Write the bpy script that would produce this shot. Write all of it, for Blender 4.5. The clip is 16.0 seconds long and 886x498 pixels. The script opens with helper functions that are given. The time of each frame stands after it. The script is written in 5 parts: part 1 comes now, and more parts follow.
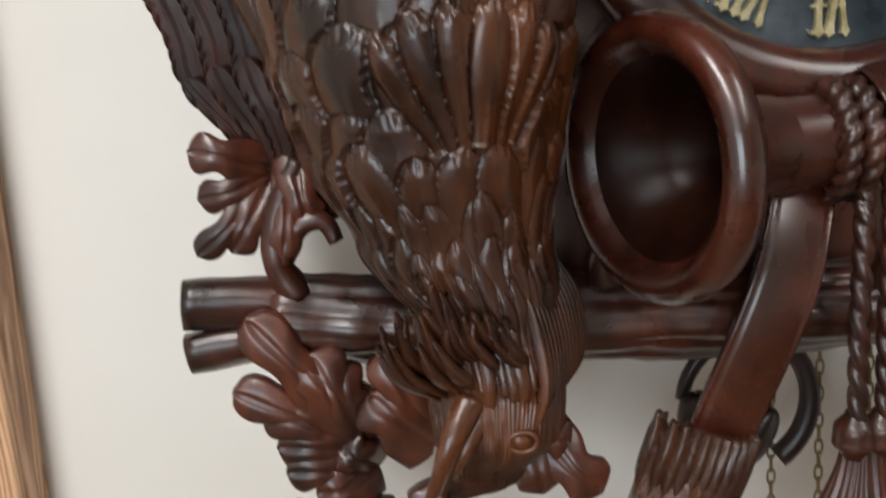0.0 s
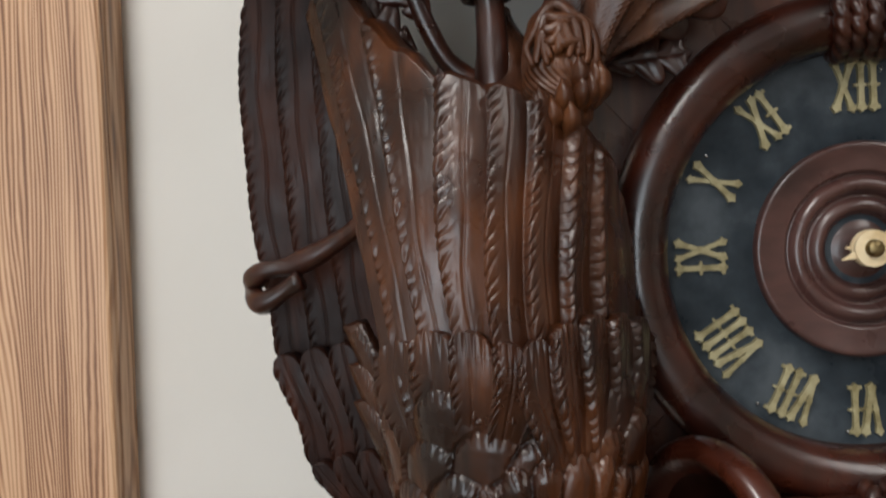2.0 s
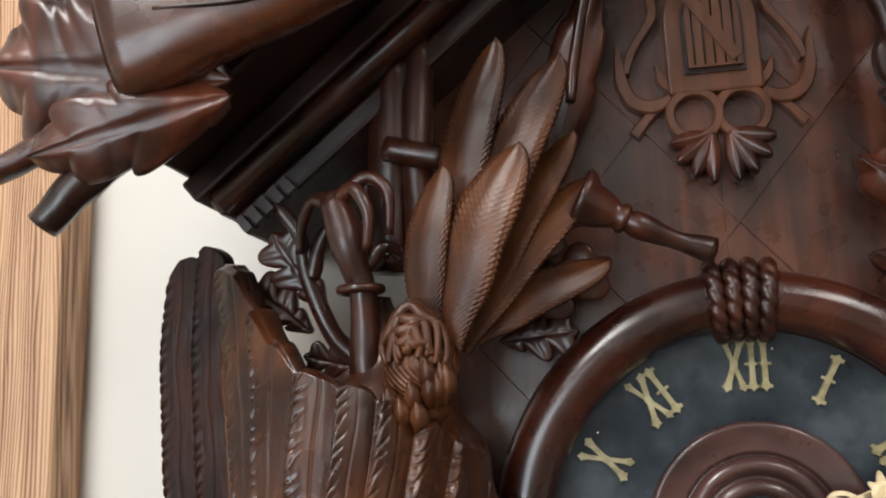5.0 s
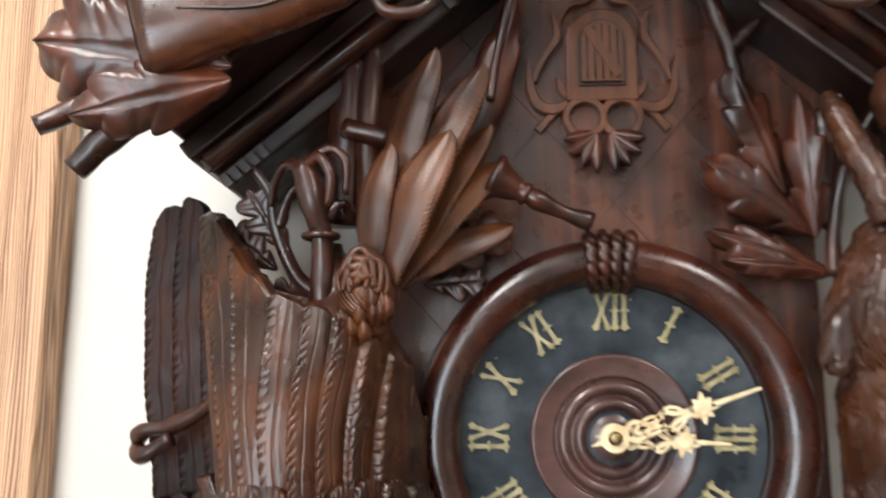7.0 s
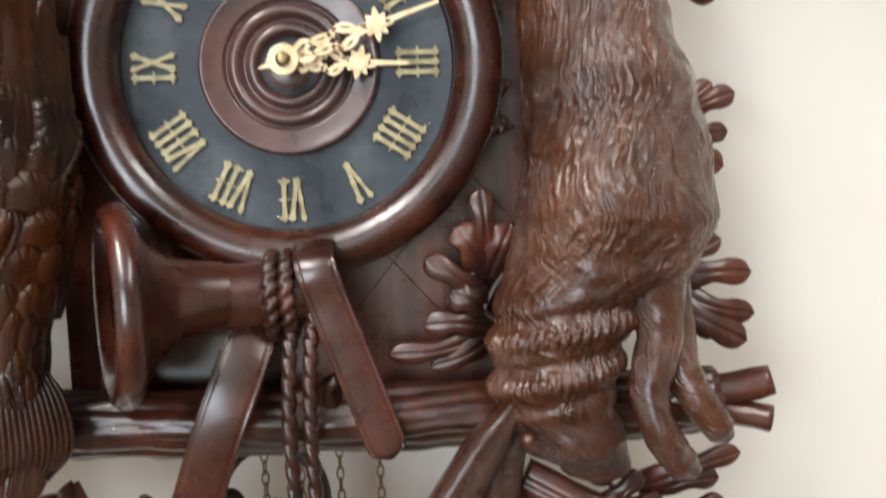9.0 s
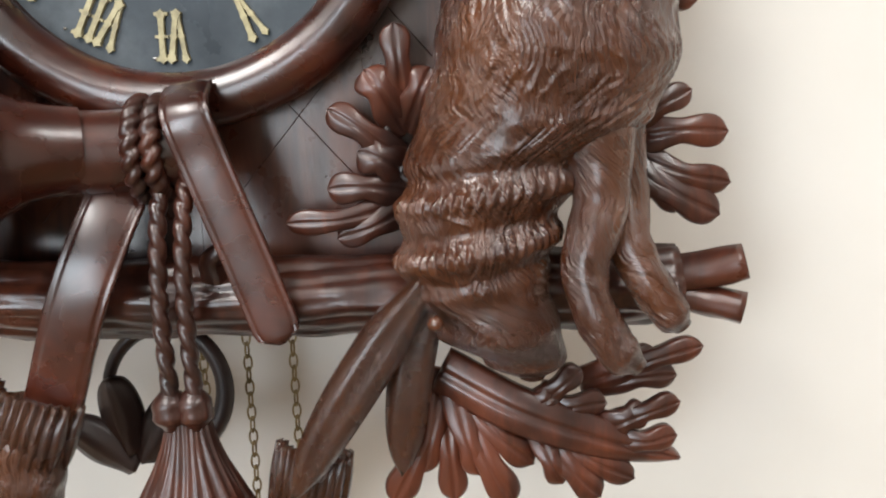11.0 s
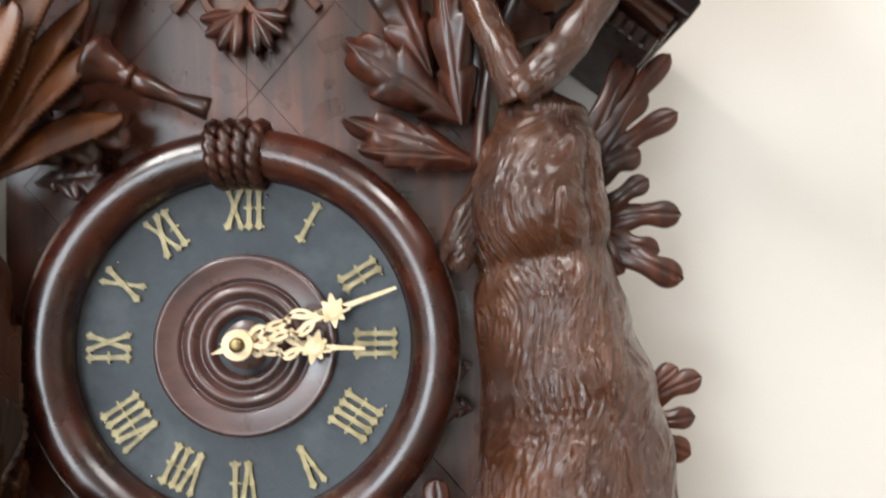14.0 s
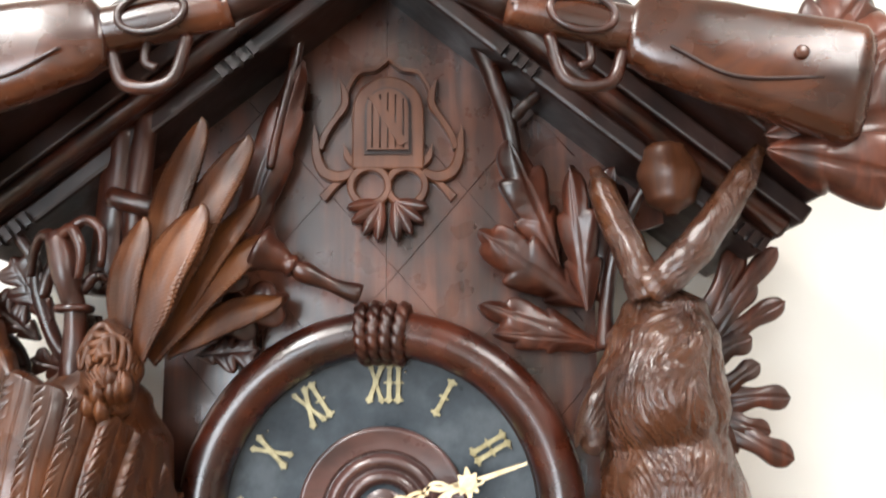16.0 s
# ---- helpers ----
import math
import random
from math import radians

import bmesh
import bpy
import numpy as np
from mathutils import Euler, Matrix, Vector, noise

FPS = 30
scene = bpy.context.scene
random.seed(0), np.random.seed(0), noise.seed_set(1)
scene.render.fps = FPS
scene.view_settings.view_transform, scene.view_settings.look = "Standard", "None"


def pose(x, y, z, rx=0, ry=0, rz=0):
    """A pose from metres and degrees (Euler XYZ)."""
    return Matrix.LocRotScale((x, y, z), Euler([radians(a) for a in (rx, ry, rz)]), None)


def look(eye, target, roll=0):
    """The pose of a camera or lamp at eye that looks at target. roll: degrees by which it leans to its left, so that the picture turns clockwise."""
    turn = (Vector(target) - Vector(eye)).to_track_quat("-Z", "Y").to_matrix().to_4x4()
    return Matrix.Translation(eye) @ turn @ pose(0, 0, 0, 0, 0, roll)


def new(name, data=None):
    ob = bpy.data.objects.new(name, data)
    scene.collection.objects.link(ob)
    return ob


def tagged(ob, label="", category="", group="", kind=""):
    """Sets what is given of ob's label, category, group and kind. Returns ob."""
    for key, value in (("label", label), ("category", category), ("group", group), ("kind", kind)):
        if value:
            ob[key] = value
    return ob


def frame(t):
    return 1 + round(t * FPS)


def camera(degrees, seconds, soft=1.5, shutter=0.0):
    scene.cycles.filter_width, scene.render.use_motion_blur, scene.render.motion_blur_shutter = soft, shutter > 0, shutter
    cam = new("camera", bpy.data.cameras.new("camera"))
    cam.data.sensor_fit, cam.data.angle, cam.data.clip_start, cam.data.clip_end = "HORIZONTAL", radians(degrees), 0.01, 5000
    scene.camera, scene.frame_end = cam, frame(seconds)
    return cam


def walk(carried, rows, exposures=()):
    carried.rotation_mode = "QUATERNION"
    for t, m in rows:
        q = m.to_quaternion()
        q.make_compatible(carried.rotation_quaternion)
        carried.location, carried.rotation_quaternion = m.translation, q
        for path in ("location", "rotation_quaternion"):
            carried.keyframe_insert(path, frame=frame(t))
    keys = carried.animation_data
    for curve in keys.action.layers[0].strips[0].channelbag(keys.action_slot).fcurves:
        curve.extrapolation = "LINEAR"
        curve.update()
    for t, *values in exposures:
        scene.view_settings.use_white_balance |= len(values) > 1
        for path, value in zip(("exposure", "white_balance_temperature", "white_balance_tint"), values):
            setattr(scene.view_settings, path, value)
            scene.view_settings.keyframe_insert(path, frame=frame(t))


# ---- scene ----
cam = camera(52.0, 16.0, soft=2.0, shutter=0.5)
PATH = [
    (0, (-0.197, -0.44, 1.559), (-0.173, 1.512, 1.121), -4.6),
    (0.5, (-0.205, -0.46, 1.583), (-0.223, 1.511, 1.245), -4.6),
    (1, (-0.21, -0.483, 1.616), (-0.249, 1.502, 1.376), -4.2),
    (1.5, (-0.209, -0.5, 1.651), (-0.268, 1.495, 1.515), -4.0),
    (2, (-0.208, -0.506, 1.678), (-0.28, 1.492, 1.629), -3.7),
    (2.5, (-0.196, -0.507, 1.693), (-0.254, 1.492, 1.722), -3.2),
    (3, (-0.185, -0.51, 1.714), (-0.255, 1.485, 1.84), -3.5),
    (3.5, (-0.158, -0.519, 1.726), (-0.287, 1.466, 1.928), -3.6),
    (4, (-0.133, -0.517, 1.733), (-0.3, 1.458, 2.0), -4.5),
    (4.2, (-0.119, -0.516, 1.738), (-0.32, 1.455, 2.017), -4.9),
    (6.3, (-0.081, -0.562, 1.709), (-0.399, 1.385, 2.076), -0.5),
    (6.5, (-0.084, -0.581, 1.706), (-0.339, 1.374, 2.043), -0.4),
    (7, (-0.095, -0.655, 1.695), (-0.158, 1.324, 1.973), -0.6),
    (7.5, (-0.089, -0.703, 1.677), (-0.021, 1.285, 1.883), -1.5),
    (8, (-0.033, -0.686, 1.651), (0.128, 1.305, 1.754), -3.1),
    (8.5, (0.042, -0.641, 1.589), (0.14, 1.356, 1.62), -2.8),
    (9, (0.065, -0.608, 1.559), (0.173, 1.385, 1.447), -2.8),
    (9.5, (0.071, -0.582, 1.519), (0.203, 1.407, 1.357), -2.1),
    (9.7, (0.079, -0.571, 1.512), (0.21, 1.414, 1.312), -2.1),
    (11.8, (0.162, -0.504, 1.531), (0.108, 1.471, 1.221), -2.4),
    (12, (0.156, -0.508, 1.537), (0.126, 1.477, 1.298), -2.4),
    (12.5, (0.143, -0.522, 1.568), (0.154, 1.475, 1.465), -2.7),
    (13, (0.133, -0.544, 1.601), (0.162, 1.456, 1.585), -2.1),
    (13.5, (0.13, -0.571, 1.635), (0.177, 1.426, 1.736), -1.5),
    (14, (0.114, -0.597, 1.674), (0.177, 1.399, 1.794), -1.8),
    (14.5, (0.096, -0.628, 1.684), (0.123, 1.359, 1.911), -1.4),
    (15, (0.072, -0.654, 1.697), (0.07, 1.33, 1.951), -0.7),
    (15.5, (0.047, -0.675, 1.71), (0.042, 1.306, 1.983), 0.0),
    (16, (0.039, -0.653, 1.728), (0.059, 1.319, 2.056), -0.4),
]
EXPOSURES = [(0.0, -0.36), (0.5, -0.86), (1.0, -1.05), (1.5, -0.62), (2.0, -0.8), (2.5, -0.78), (3.0, -0.9), (3.5, -1.1), (4.2, -0.42), (6.3, -0.28), (7.0, 0.1), (7.5, 0.36), (8.5, 0.22), (9.5, 0.22), (12.0, 0.33), (13.0, 0.15), (13.5, 0.2), (14.5, 0.28), (15.5, 0.64), (16.0, 0.68)]
walk(cam, [(t, look(eye, target, roll)) for t, eye, target, roll in PATH], EXPOSURES)

# ---- light ----
world = bpy.data.worlds.new("world")
scene.world = world
world.use_nodes = True
wn = world.node_tree.nodes
sky = wn.new("ShaderNodeTexSky")
sky.sky_type, sky.sun_disc = "NISHITA", False
sky.sun_elevation, sky.sun_rotation = radians(40), radians(150)
world.node_tree.links.new(sky.outputs[0], wn["Background"].inputs[0])
wn["Background"].inputs[1].default_value = 0.1


def area_lamp(name, m, w, h, power, colour):
    d = bpy.data.lights.new(name, "AREA")
    d.shape, d.size, d.size_y, d.energy, d.color = "RECTANGLE", w, h, power, colour
    ob = new(name, d)
    ob.matrix_world = m
    return ob


area_lamp("window_light", look((-1.25, -3.05, 1.65), (-1.25, 0, 1.65)), 1.5, 1.4, 58, (0.83, 0.92, 1.0))
area_lamp("ceiling_light_glow", look((0.80, -1.15, 2.63), (0.80, -1.15, 0)), 0.30, 1.15, 17, (1.0, 0.975, 0.95))
area_lamp("ceiling_light_glow", look((-0.60, -1.05, 2.63), (-0.60, -1.05, 0)), 0.30, 1.15, 30, (1.0, 0.975, 0.95))


# ---- materials ----
def material(name):
    m = bpy.data.materials.new(name)
    m.use_nodes = True
    nt = m.node_tree
    return m, nt, nt.nodes["Principled BSDF"]


def node(nt, kind, **kw):
    n = nt.nodes.new(kind)
    for k, v in kw.items():
        if k in n.inputs:
            n.inputs[k].default_value = v
    return n


def ramp(nt, src, stops):
    r = nt.nodes.new("ShaderNodeValToRGB")
    el = r.color_ramp.elements
    while len(el) < len(stops):
        el.new(0.5)
    for e, (p, c) in zip(el, stops):
        e.position, e.color = p, (*c, 1)
    nt.links.new(src, r.inputs[0])
    return r.outputs[0]


def coords(nt, scale, space="Object"):
    tc = nt.nodes.new("ShaderNodeTexCoord")
    mp = nt.nodes.new("ShaderNodeMapping")
    mp.inputs["Scale"].default_value = scale
    nt.links.new(tc.outputs[space], mp.inputs[0])
    return mp.outputs[0]


def carved_wood(name, dark, mid, light, rough=0.34, scale=(60, 60, 9), fine=0.25, carve="", depth=0.5, coat=0.35, spec=0.5):
    """Stained and waxed carved wood: streaked grain, worn high spots, tool marks. carve: feather or fur cuts along the UVs."""
    m, nt, b = material(name)
    v = coords(nt, scale)
    n1 = node(nt, "ShaderNodeTexNoise", Scale=1.0, Detail=7.0, Roughness=0.6, Distortion=0.6)
    nt.links.new(v, n1.inputs["Vector"])
    n2 = node(nt, "ShaderNodeTexNoise", Scale=14.0, Detail=3.0)
    nt.links.new(coords(nt, (1, 1, 1)), n2.inputs["Vector"])
    add = nt.nodes.new("ShaderNodeMath")
    add.operation = "MULTIPLY_ADD"
    add.inputs[1].default_value = 0.55
    nt.links.new(n2.outputs[0], add.inputs[0])
    half = nt.nodes.new("ShaderNodeMath")
    half.operation = "MULTIPLY"
    half.inputs[1].default_value = 0.5
    nt.links.new(n1.outputs[0], half.inputs[0])
    nt.links.new(half.outputs[0], add.inputs[2])
    nt.links.new(ramp(nt, add.outputs[0], [(0.40, dark), (0.52, mid), (0.64, light)]), b.inputs["Base Color"])
    n3 = node(nt, "ShaderNodeTexNoise", Scale=45.0, Detail=4.0)
    nt.links.new(coords(nt, (1, 1, 1)), n3.inputs["Vector"])
    rr = nt.nodes.new("ShaderNodeMapRange")
    rr.inputs["From Min"].default_value, rr.inputs["From Max"].default_value = 0.3, 0.7
    rr.inputs["To Min"].default_value, rr.inputs["To Max"].default_value = rough - 0.08, rough + 0.14
    nt.links.new(n3.outputs[0], rr.inputs[0])
    nt.links.new(rr.outputs[0], b.inputs["Roughness"])
    b.inputs["Specular IOR Level"].default_value = spec
    b.inputs["Coat Weight"].default_value = coat
    b.inputs["Coat Roughness"].default_value = 0.22
    cuts = node(nt, "ShaderNodeTexNoise", Scale=230.0, Detail=5.0, Roughness=0.65)
    nt.links.new(coords(nt, (1, 1, 0.45)), cuts.inputs["Vector"])
    both = nt.nodes.new("ShaderNodeMath")
    both.operation = "MULTIPLY_ADD"
    both.inputs[1].default_value = 0.7
    nt.links.new(cuts.outputs[0], both.inputs[0])
    nt.links.new(n1.outputs[0], both.inputs[2])
    bump = node(nt, "ShaderNodeBump", Strength=fine, Distance=0.0010)
    nt.links.new(both.outputs[0], bump.inputs["Height"])
    last = bump
    if carve == "feather":
        # slanting barb cuts: sine of (u - |v|)
        uv = nt.nodes.new("ShaderNodeUVMap")
        sep = nt.nodes.new("ShaderNodeSeparateXYZ")
        nt.links.new(uv.outputs[0], sep.inputs[0])
        ab = nt.nodes.new("ShaderNodeMath")
        ab.operation = "ABSOLUTE"
        nt.links.new(sep.outputs[1], ab.inputs[0])
        mu = nt.nodes.new("ShaderNodeMath")
        mu.operation = "MULTIPLY_ADD"
        mu.inputs[1].default_value = -0.020
        nt.links.new(ab.outputs[0], mu.inputs[0])
        nt.links.new(sep.outputs[0], mu.inputs[2])
        fr = nt.nodes.new("ShaderNodeMath")
        fr.operation = "MULTIPLY"
        fr.inputs[1].default_value = 1750.0
        nt.links.new(mu.outputs[0], fr.inputs[0])
        sn = nt.nodes.new("ShaderNodeMath")
        sn.operation = "SINE"
        jit = nt.nodes.new("ShaderNodeMath")
        jit.operation = "MULTIPLY_ADD"
        jit.inputs[1].default_value = 3.0
        nt.links.new(n3.outputs[0], jit.inputs[0])
        nt.links.new(fr.outputs[0], jit.inputs[2])
        nt.links.new(jit.outputs[0], sn.inputs[0])
        b2 = node(nt, "ShaderNodeBump", Strength=depth, Distance=0.0016)
        edge = nt.nodes.new("ShaderNodeMapRange")
        edge.inputs["From Min"].default_value, edge.inputs["From Max"].default_value = 0.68, 1.0
        edge.inputs["To Min"].default_value, edge.inputs["To Max"].default_value = 0.05, 1.0
        nt.links.new(ab.outputs[0], edge.inputs[0])
        em = nt.nodes.new("ShaderNodeMath")
        em.operation = "MULTIPLY"
        nt.links.new(sn.outputs[0], em.inputs[0])
        nt.links.new(edge.outputs[0], em.inputs[1])
        nt.links.new(em.outputs[0], b2.inputs["Height"])
        nt.links.new(bump.outputs[0], b2.inputs["Normal"])
        last = b2
    elif carve == "fur":
        uv = nt.nodes.new("ShaderNodeUVMap")
        warp = node(nt, "ShaderNodeTexNoise", Scale=16.0, Detail=2.0)
        nt.links.new(uv.outputs[0], warp.inputs["Vector"])
        mix = nt.nodes.new("ShaderNodeVectorMath")
        mix.operation = "MULTIPLY_ADD"
        mix.inputs[1].default_value = (0.055, 0.055, 0.055)
        nt.links.new(warp.outputs["Color"], mix.inputs[0])
        nt.links.new(uv.outputs[0], mix.inputs[2])
        mp = nt.nodes.new("ShaderNodeMapping")
        mp.inputs["Scale"].default_value = (620, 95, 1)
        nt.links.new(mix.outputs[0], mp.inputs[0])
        f1 = node(nt, "ShaderNodeTexNoise", Scale=1.0, Detail=3.0, Roughness=0.55)
        nt.links.new(mp.outputs[0], f1.inputs["Vector"])
        b2 = node(nt, "ShaderNodeBump", Strength=depth, Distance=0.0052)
        nt.links.new(f1.outputs[0], b2.inputs["Height"])
        # broad locks under the fine cuts
        mq = nt.nodes.new("ShaderNodeMapping")
        mq.inputs["Scale"].default_value = (115, 26, 1)
        nt.links.new(mix.outputs[0], mq.inputs[0])
        f2 = node(nt, "ShaderNodeTexNoise", Scale=1.0, Detail=1.5, Roughness=0.5, Distortion=0.5)
        nt.links.new(mq.outputs[0], f2.inputs["Vector"])
        b3 = node(nt, "ShaderNodeBump", Strength=depth, Distance=0.0075)
        nt.links.new(f2.outputs[0], b3.inputs["Height"])
        nt.links.new(bump.outputs[0], b3.inputs["Normal"])
        nt.links.new(b3.outputs[0], b2.inputs["Normal"])
        last = b2
    nt.links.new(last.outputs[0], b.inputs["Normal"])
    return m


WALNUT = carved_wood("dark_walnut", (0.0086, 0.0024, 0.0012), (0.0297, 0.0073, 0.0036), (0.0726, 0.0190, 0.0089))
LEAFWOOD = carved_wood("leaf_walnut", (0.0142, 0.0036, 0.0020), (0.0480, 0.0120, 0.0056), (0.1141, 0.0300, 0.0141), rough=0.36)
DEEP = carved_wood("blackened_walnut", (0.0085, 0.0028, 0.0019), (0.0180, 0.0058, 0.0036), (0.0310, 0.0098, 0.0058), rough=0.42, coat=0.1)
RED = carved_wood("polished_mahogany", (0.0131, 0.0025, 0.0012), (0.0328, 0.0065, 0.0029), (0.0652, 0.0139, 0.0060), rough=0.26, scale=(30, 30, 30), fine=0.08, coat=0.6)
FEATHER = carved_wood("feathered_walnut", (0.0110, 0.0032, 0.0014), (0.0370, 0.0108, 0.0038), (0.0920, 0.0285, 0.0090), rough=0.29, carve="feather", depth=0.36, coat=0.35, spec=0.42)
QUILLWOOD = carved_wood("amber_stained_walnut", (0.020, 0.0058, 0.0020), (0.062, 0.0190, 0.0062), (0.135, 0.0450, 0.0140), rough=0.36, carve="feather", depth=0.34, coat=0.15, spec=0.4)
# darker copy of FEATHER: the far wing's shade is painted into its colour
WINGWOOD = carved_wood("shaded_feathered_walnut", (0.0070, 0.0020, 0.0012), (0.0170, 0.0048, 0.0024), (0.0400, 0.0105, 0.0044), rough=0.40, carve="feather", depth=0.3, coat=0.0, spec=0.22)
FUR = carved_wood("fur_cut_walnut", (0.0426, 0.0120, 0.0044), (0.0697, 0.0208, 0.0072), (0.1025, 0.0336, 0.0112), rough=0.23, scale=(40, 40, 12), carve="fur", depth=0.75, coat=0.6, spec=0.5)
PANEL = carved_wood("panel_walnut", (0.0219, 0.0071, 0.0039), (0.0577, 0.0182, 0.0102), (0.1296, 0.0430, 0.0235), rough=0.30, scale=(70, 70, 5), coat=0.6)
STOCK = carved_wood("gunstock_walnut", (0.0172, 0.0044, 0.0017), (0.0456, 0.0123, 0.0045), (0.1013, 0.0290, 0.0109), rough=0.22, scale=(14, 30, 40), fine=0.08, coat=0.4)

# near-black wood for the bell's hollow: the shade inside is put into the colour
THROAT = carved_wood("shaded_bell_wood", (0.0060, 0.0016, 0.0010), (0.0100, 0.0026, 0.0014), (0.0150, 0.0040, 0.0020), rough=0.34, fine=0.04, coat=0.0, spec=0.10)
BOSS = carved_wood("turned_walnut", (0.0325, 0.0144, 0.0120), (0.0562, 0.0252, 0.0216), (0.0875, 0.0396, 0.0336), rough=0.30, scale=(25, 25, 60), fine=0.05, coat=0.5)
DOORWOOD = carved_wood("worn_door_wood", (0.0550, 0.0166, 0.0067), (0.0935, 0.0304, 0.0120), (0.1430, 0.0478, 0.0195), rough=0.38, scale=(120, 60, 8), coat=0.1)


def plain(name, stops, scale, rough, metal=0.0, bump=0.0, stretch=(1, 1, 1), spread=0.1):
    m, nt, b = material(name)
    n = node(nt, "ShaderNodeTexNoise", Scale=scale, Detail=6.0, Roughness=0.6)
    nt.links.new(coords(nt, stretch), n.inputs["Vector"])
    k = len(stops) - 1
    nt.links.new(ramp(nt, n.outputs[0], [(0.35 + 0.3 * i / k, c) for i, c in enumerate(stops)]), b.inputs["Base Color"])
    rr = nt.nodes.new("ShaderNodeMapRange")
    rr.inputs["From Min"].default_value, rr.inputs["From Max"].default_value = 0.3, 0.7
    rr.inputs["To Min"].default_value, rr.inputs["To Max"].default_value = rough - spread, rough + spread
    nt.links.new(n.outputs[0], rr.inputs[0])
    nt.links.new(rr.outputs[0], b.inputs["Roughness"])
    b.inputs["Metallic"].default_value = metal
    if bump:
        bp = node(nt, "ShaderNodeBump", Strength=bump, Distance=0.001)
        nt.links.new(n.outputs[0], bp.inputs["Height"])
        nt.links.new(bp.outputs[0], b.inputs["Normal"])
    return m


SLATE = plain("slate_blue_dial_paint", [(0.010, 0.015, 0.020), (0.028, 0.037, 0.045), (0.066, 0.078, 0.088)], 18, 0.38, bump=0.05, spread=0.16)
SLATE.node_tree.nodes["Principled BSDF"].inputs["Specular IOR Level"].default_value = 0.26
BONE = plain("aged_bone", [(0.20, 0.165, 0.075), (0.32, 0.275, 0.145), (0.41, 0.36, 0.21)], 120, 0.5, bump=0.2)
IVORY = plain("pale_bone", [(0.62, 0.46, 0.25), (0.78, 0.62, 0.38), (0.85, 0.70, 0.46)], 90, 0.42, bump=0.1)
STEEL = plain("bright_pin_steel", [(0.6, 0.6, 0.58), (0.8, 0.8, 0.78)], 60, 0.25, metal=1.0)
BRASS = plain("dull_brass_chain", [(0.18, 0.13, 0.06), (0.34, 0.26, 0.13)], 200, 0.4, metal=1.0)
WALLPAINT = plain("cream_wall_paint", [(0.70, 0.665, 0.61), (0.72, 0.69, 0.635), (0.74, 0.71, 0.66)], 3.0, 0.75, bump=0.03)
WHITE = plain("white_ceiling_paint", [(0.78, 0.77, 0.74), (0.82, 0.81, 0.78)], 2.0, 0.8)
FLOORWOOD = plain("oak_floor", [(0.16, 0.09, 0.045), (0.26, 0.15, 0.08)], 4.0, 0.4, stretch=(1, 8, 1))


def pine(name):
    m, nt, b = material(name)
    v = coords(nt, (9, 9, 0.9))
    warp = node(nt, "ShaderNodeTexNoise", Scale=1.2, Detail=3.0)
    nt.links.new(v, warp.inputs["Vector"])
    mix = nt.nodes.new("ShaderNodeVectorMath")
    mix.operation = "MULTIPLY_ADD"
    mix.inputs[1].default_value = (0.8, 0.8, 0.8)
    nt.links.new(warp.outputs["Color"], mix.inputs[0])
    nt.links.new(v, mix.inputs[2])
    w = nt.nodes.new("ShaderNodeTexWave")
    w.wave_type, w.bands_direction = "BANDS", "X"
    w.inputs["Scale"].default_value, w.inputs["Distortion"].default_value = 13.0, 5.0
    w.inputs["Detail"].default_value, w.inputs["Detail Scale"].default_value = 4.0, 1.1
    nt.links.new(mix.outputs[0], w.inputs["Vector"])
    f = node(nt, "ShaderNodeTexNoise", Scale=1.0, Detail=5.0)
    nt.links.new(coords(nt, (150, 150, 3.5)), f.inputs["Vector"])
    av = nt.nodes.new("ShaderNodeMath")
    av.operation = "MULTIPLY_ADD"
    av.inputs[1].default_value = 0.68
    hv = nt.nodes.new("ShaderNodeMath")
    hv.operation = "MULTIPLY"
    hv.inputs[1].default_value = 0.26
    nt.links.new(w.outputs[1], hv.inputs[0])
    nt.links.new(f.outputs[0], av.inputs[0])
    nt.links.new(hv.outputs[0], av.inputs[2])
    nt.links.new(ramp(nt, av.outputs[0], [(0.28, (0.19, 0.080, 0.033)), (0.42, (0.42, 0.215, 0.105)), (0.60, (0.62, 0.385, 0.225))]), b.inputs["Base Color"])
    b.inputs["Roughness"].default_value = 0.45
    b.inputs["Coat Weight"].default_value = 0.15
    b.inputs["Coat Roughness"].default_value = 0.4
    bp = node(nt, "ShaderNodeBump", Strength=0.15, Distance=0.0006)
    nt.links.new(av.outputs[0], bp.inputs["Height"])
    nt.links.new(bp.outputs[0], b.inputs["Normal"])
    return m


PINE = pine("varnished_pine")
m_glass, nt_, b_ = material("window_glass")
b_.inputs["Transmission Weight"].default_value, b_.inputs["Roughness"].default_value = 1.0, 0.0
GLASS = m_glass
GLOW, nt_, b_ = material("lamp_diffuser")
b_.inputs["Emission Color"].default_value, b_.inputs["Emission Strength"].default_value = (1.0, 0.88, 0.72, 1), 3.0


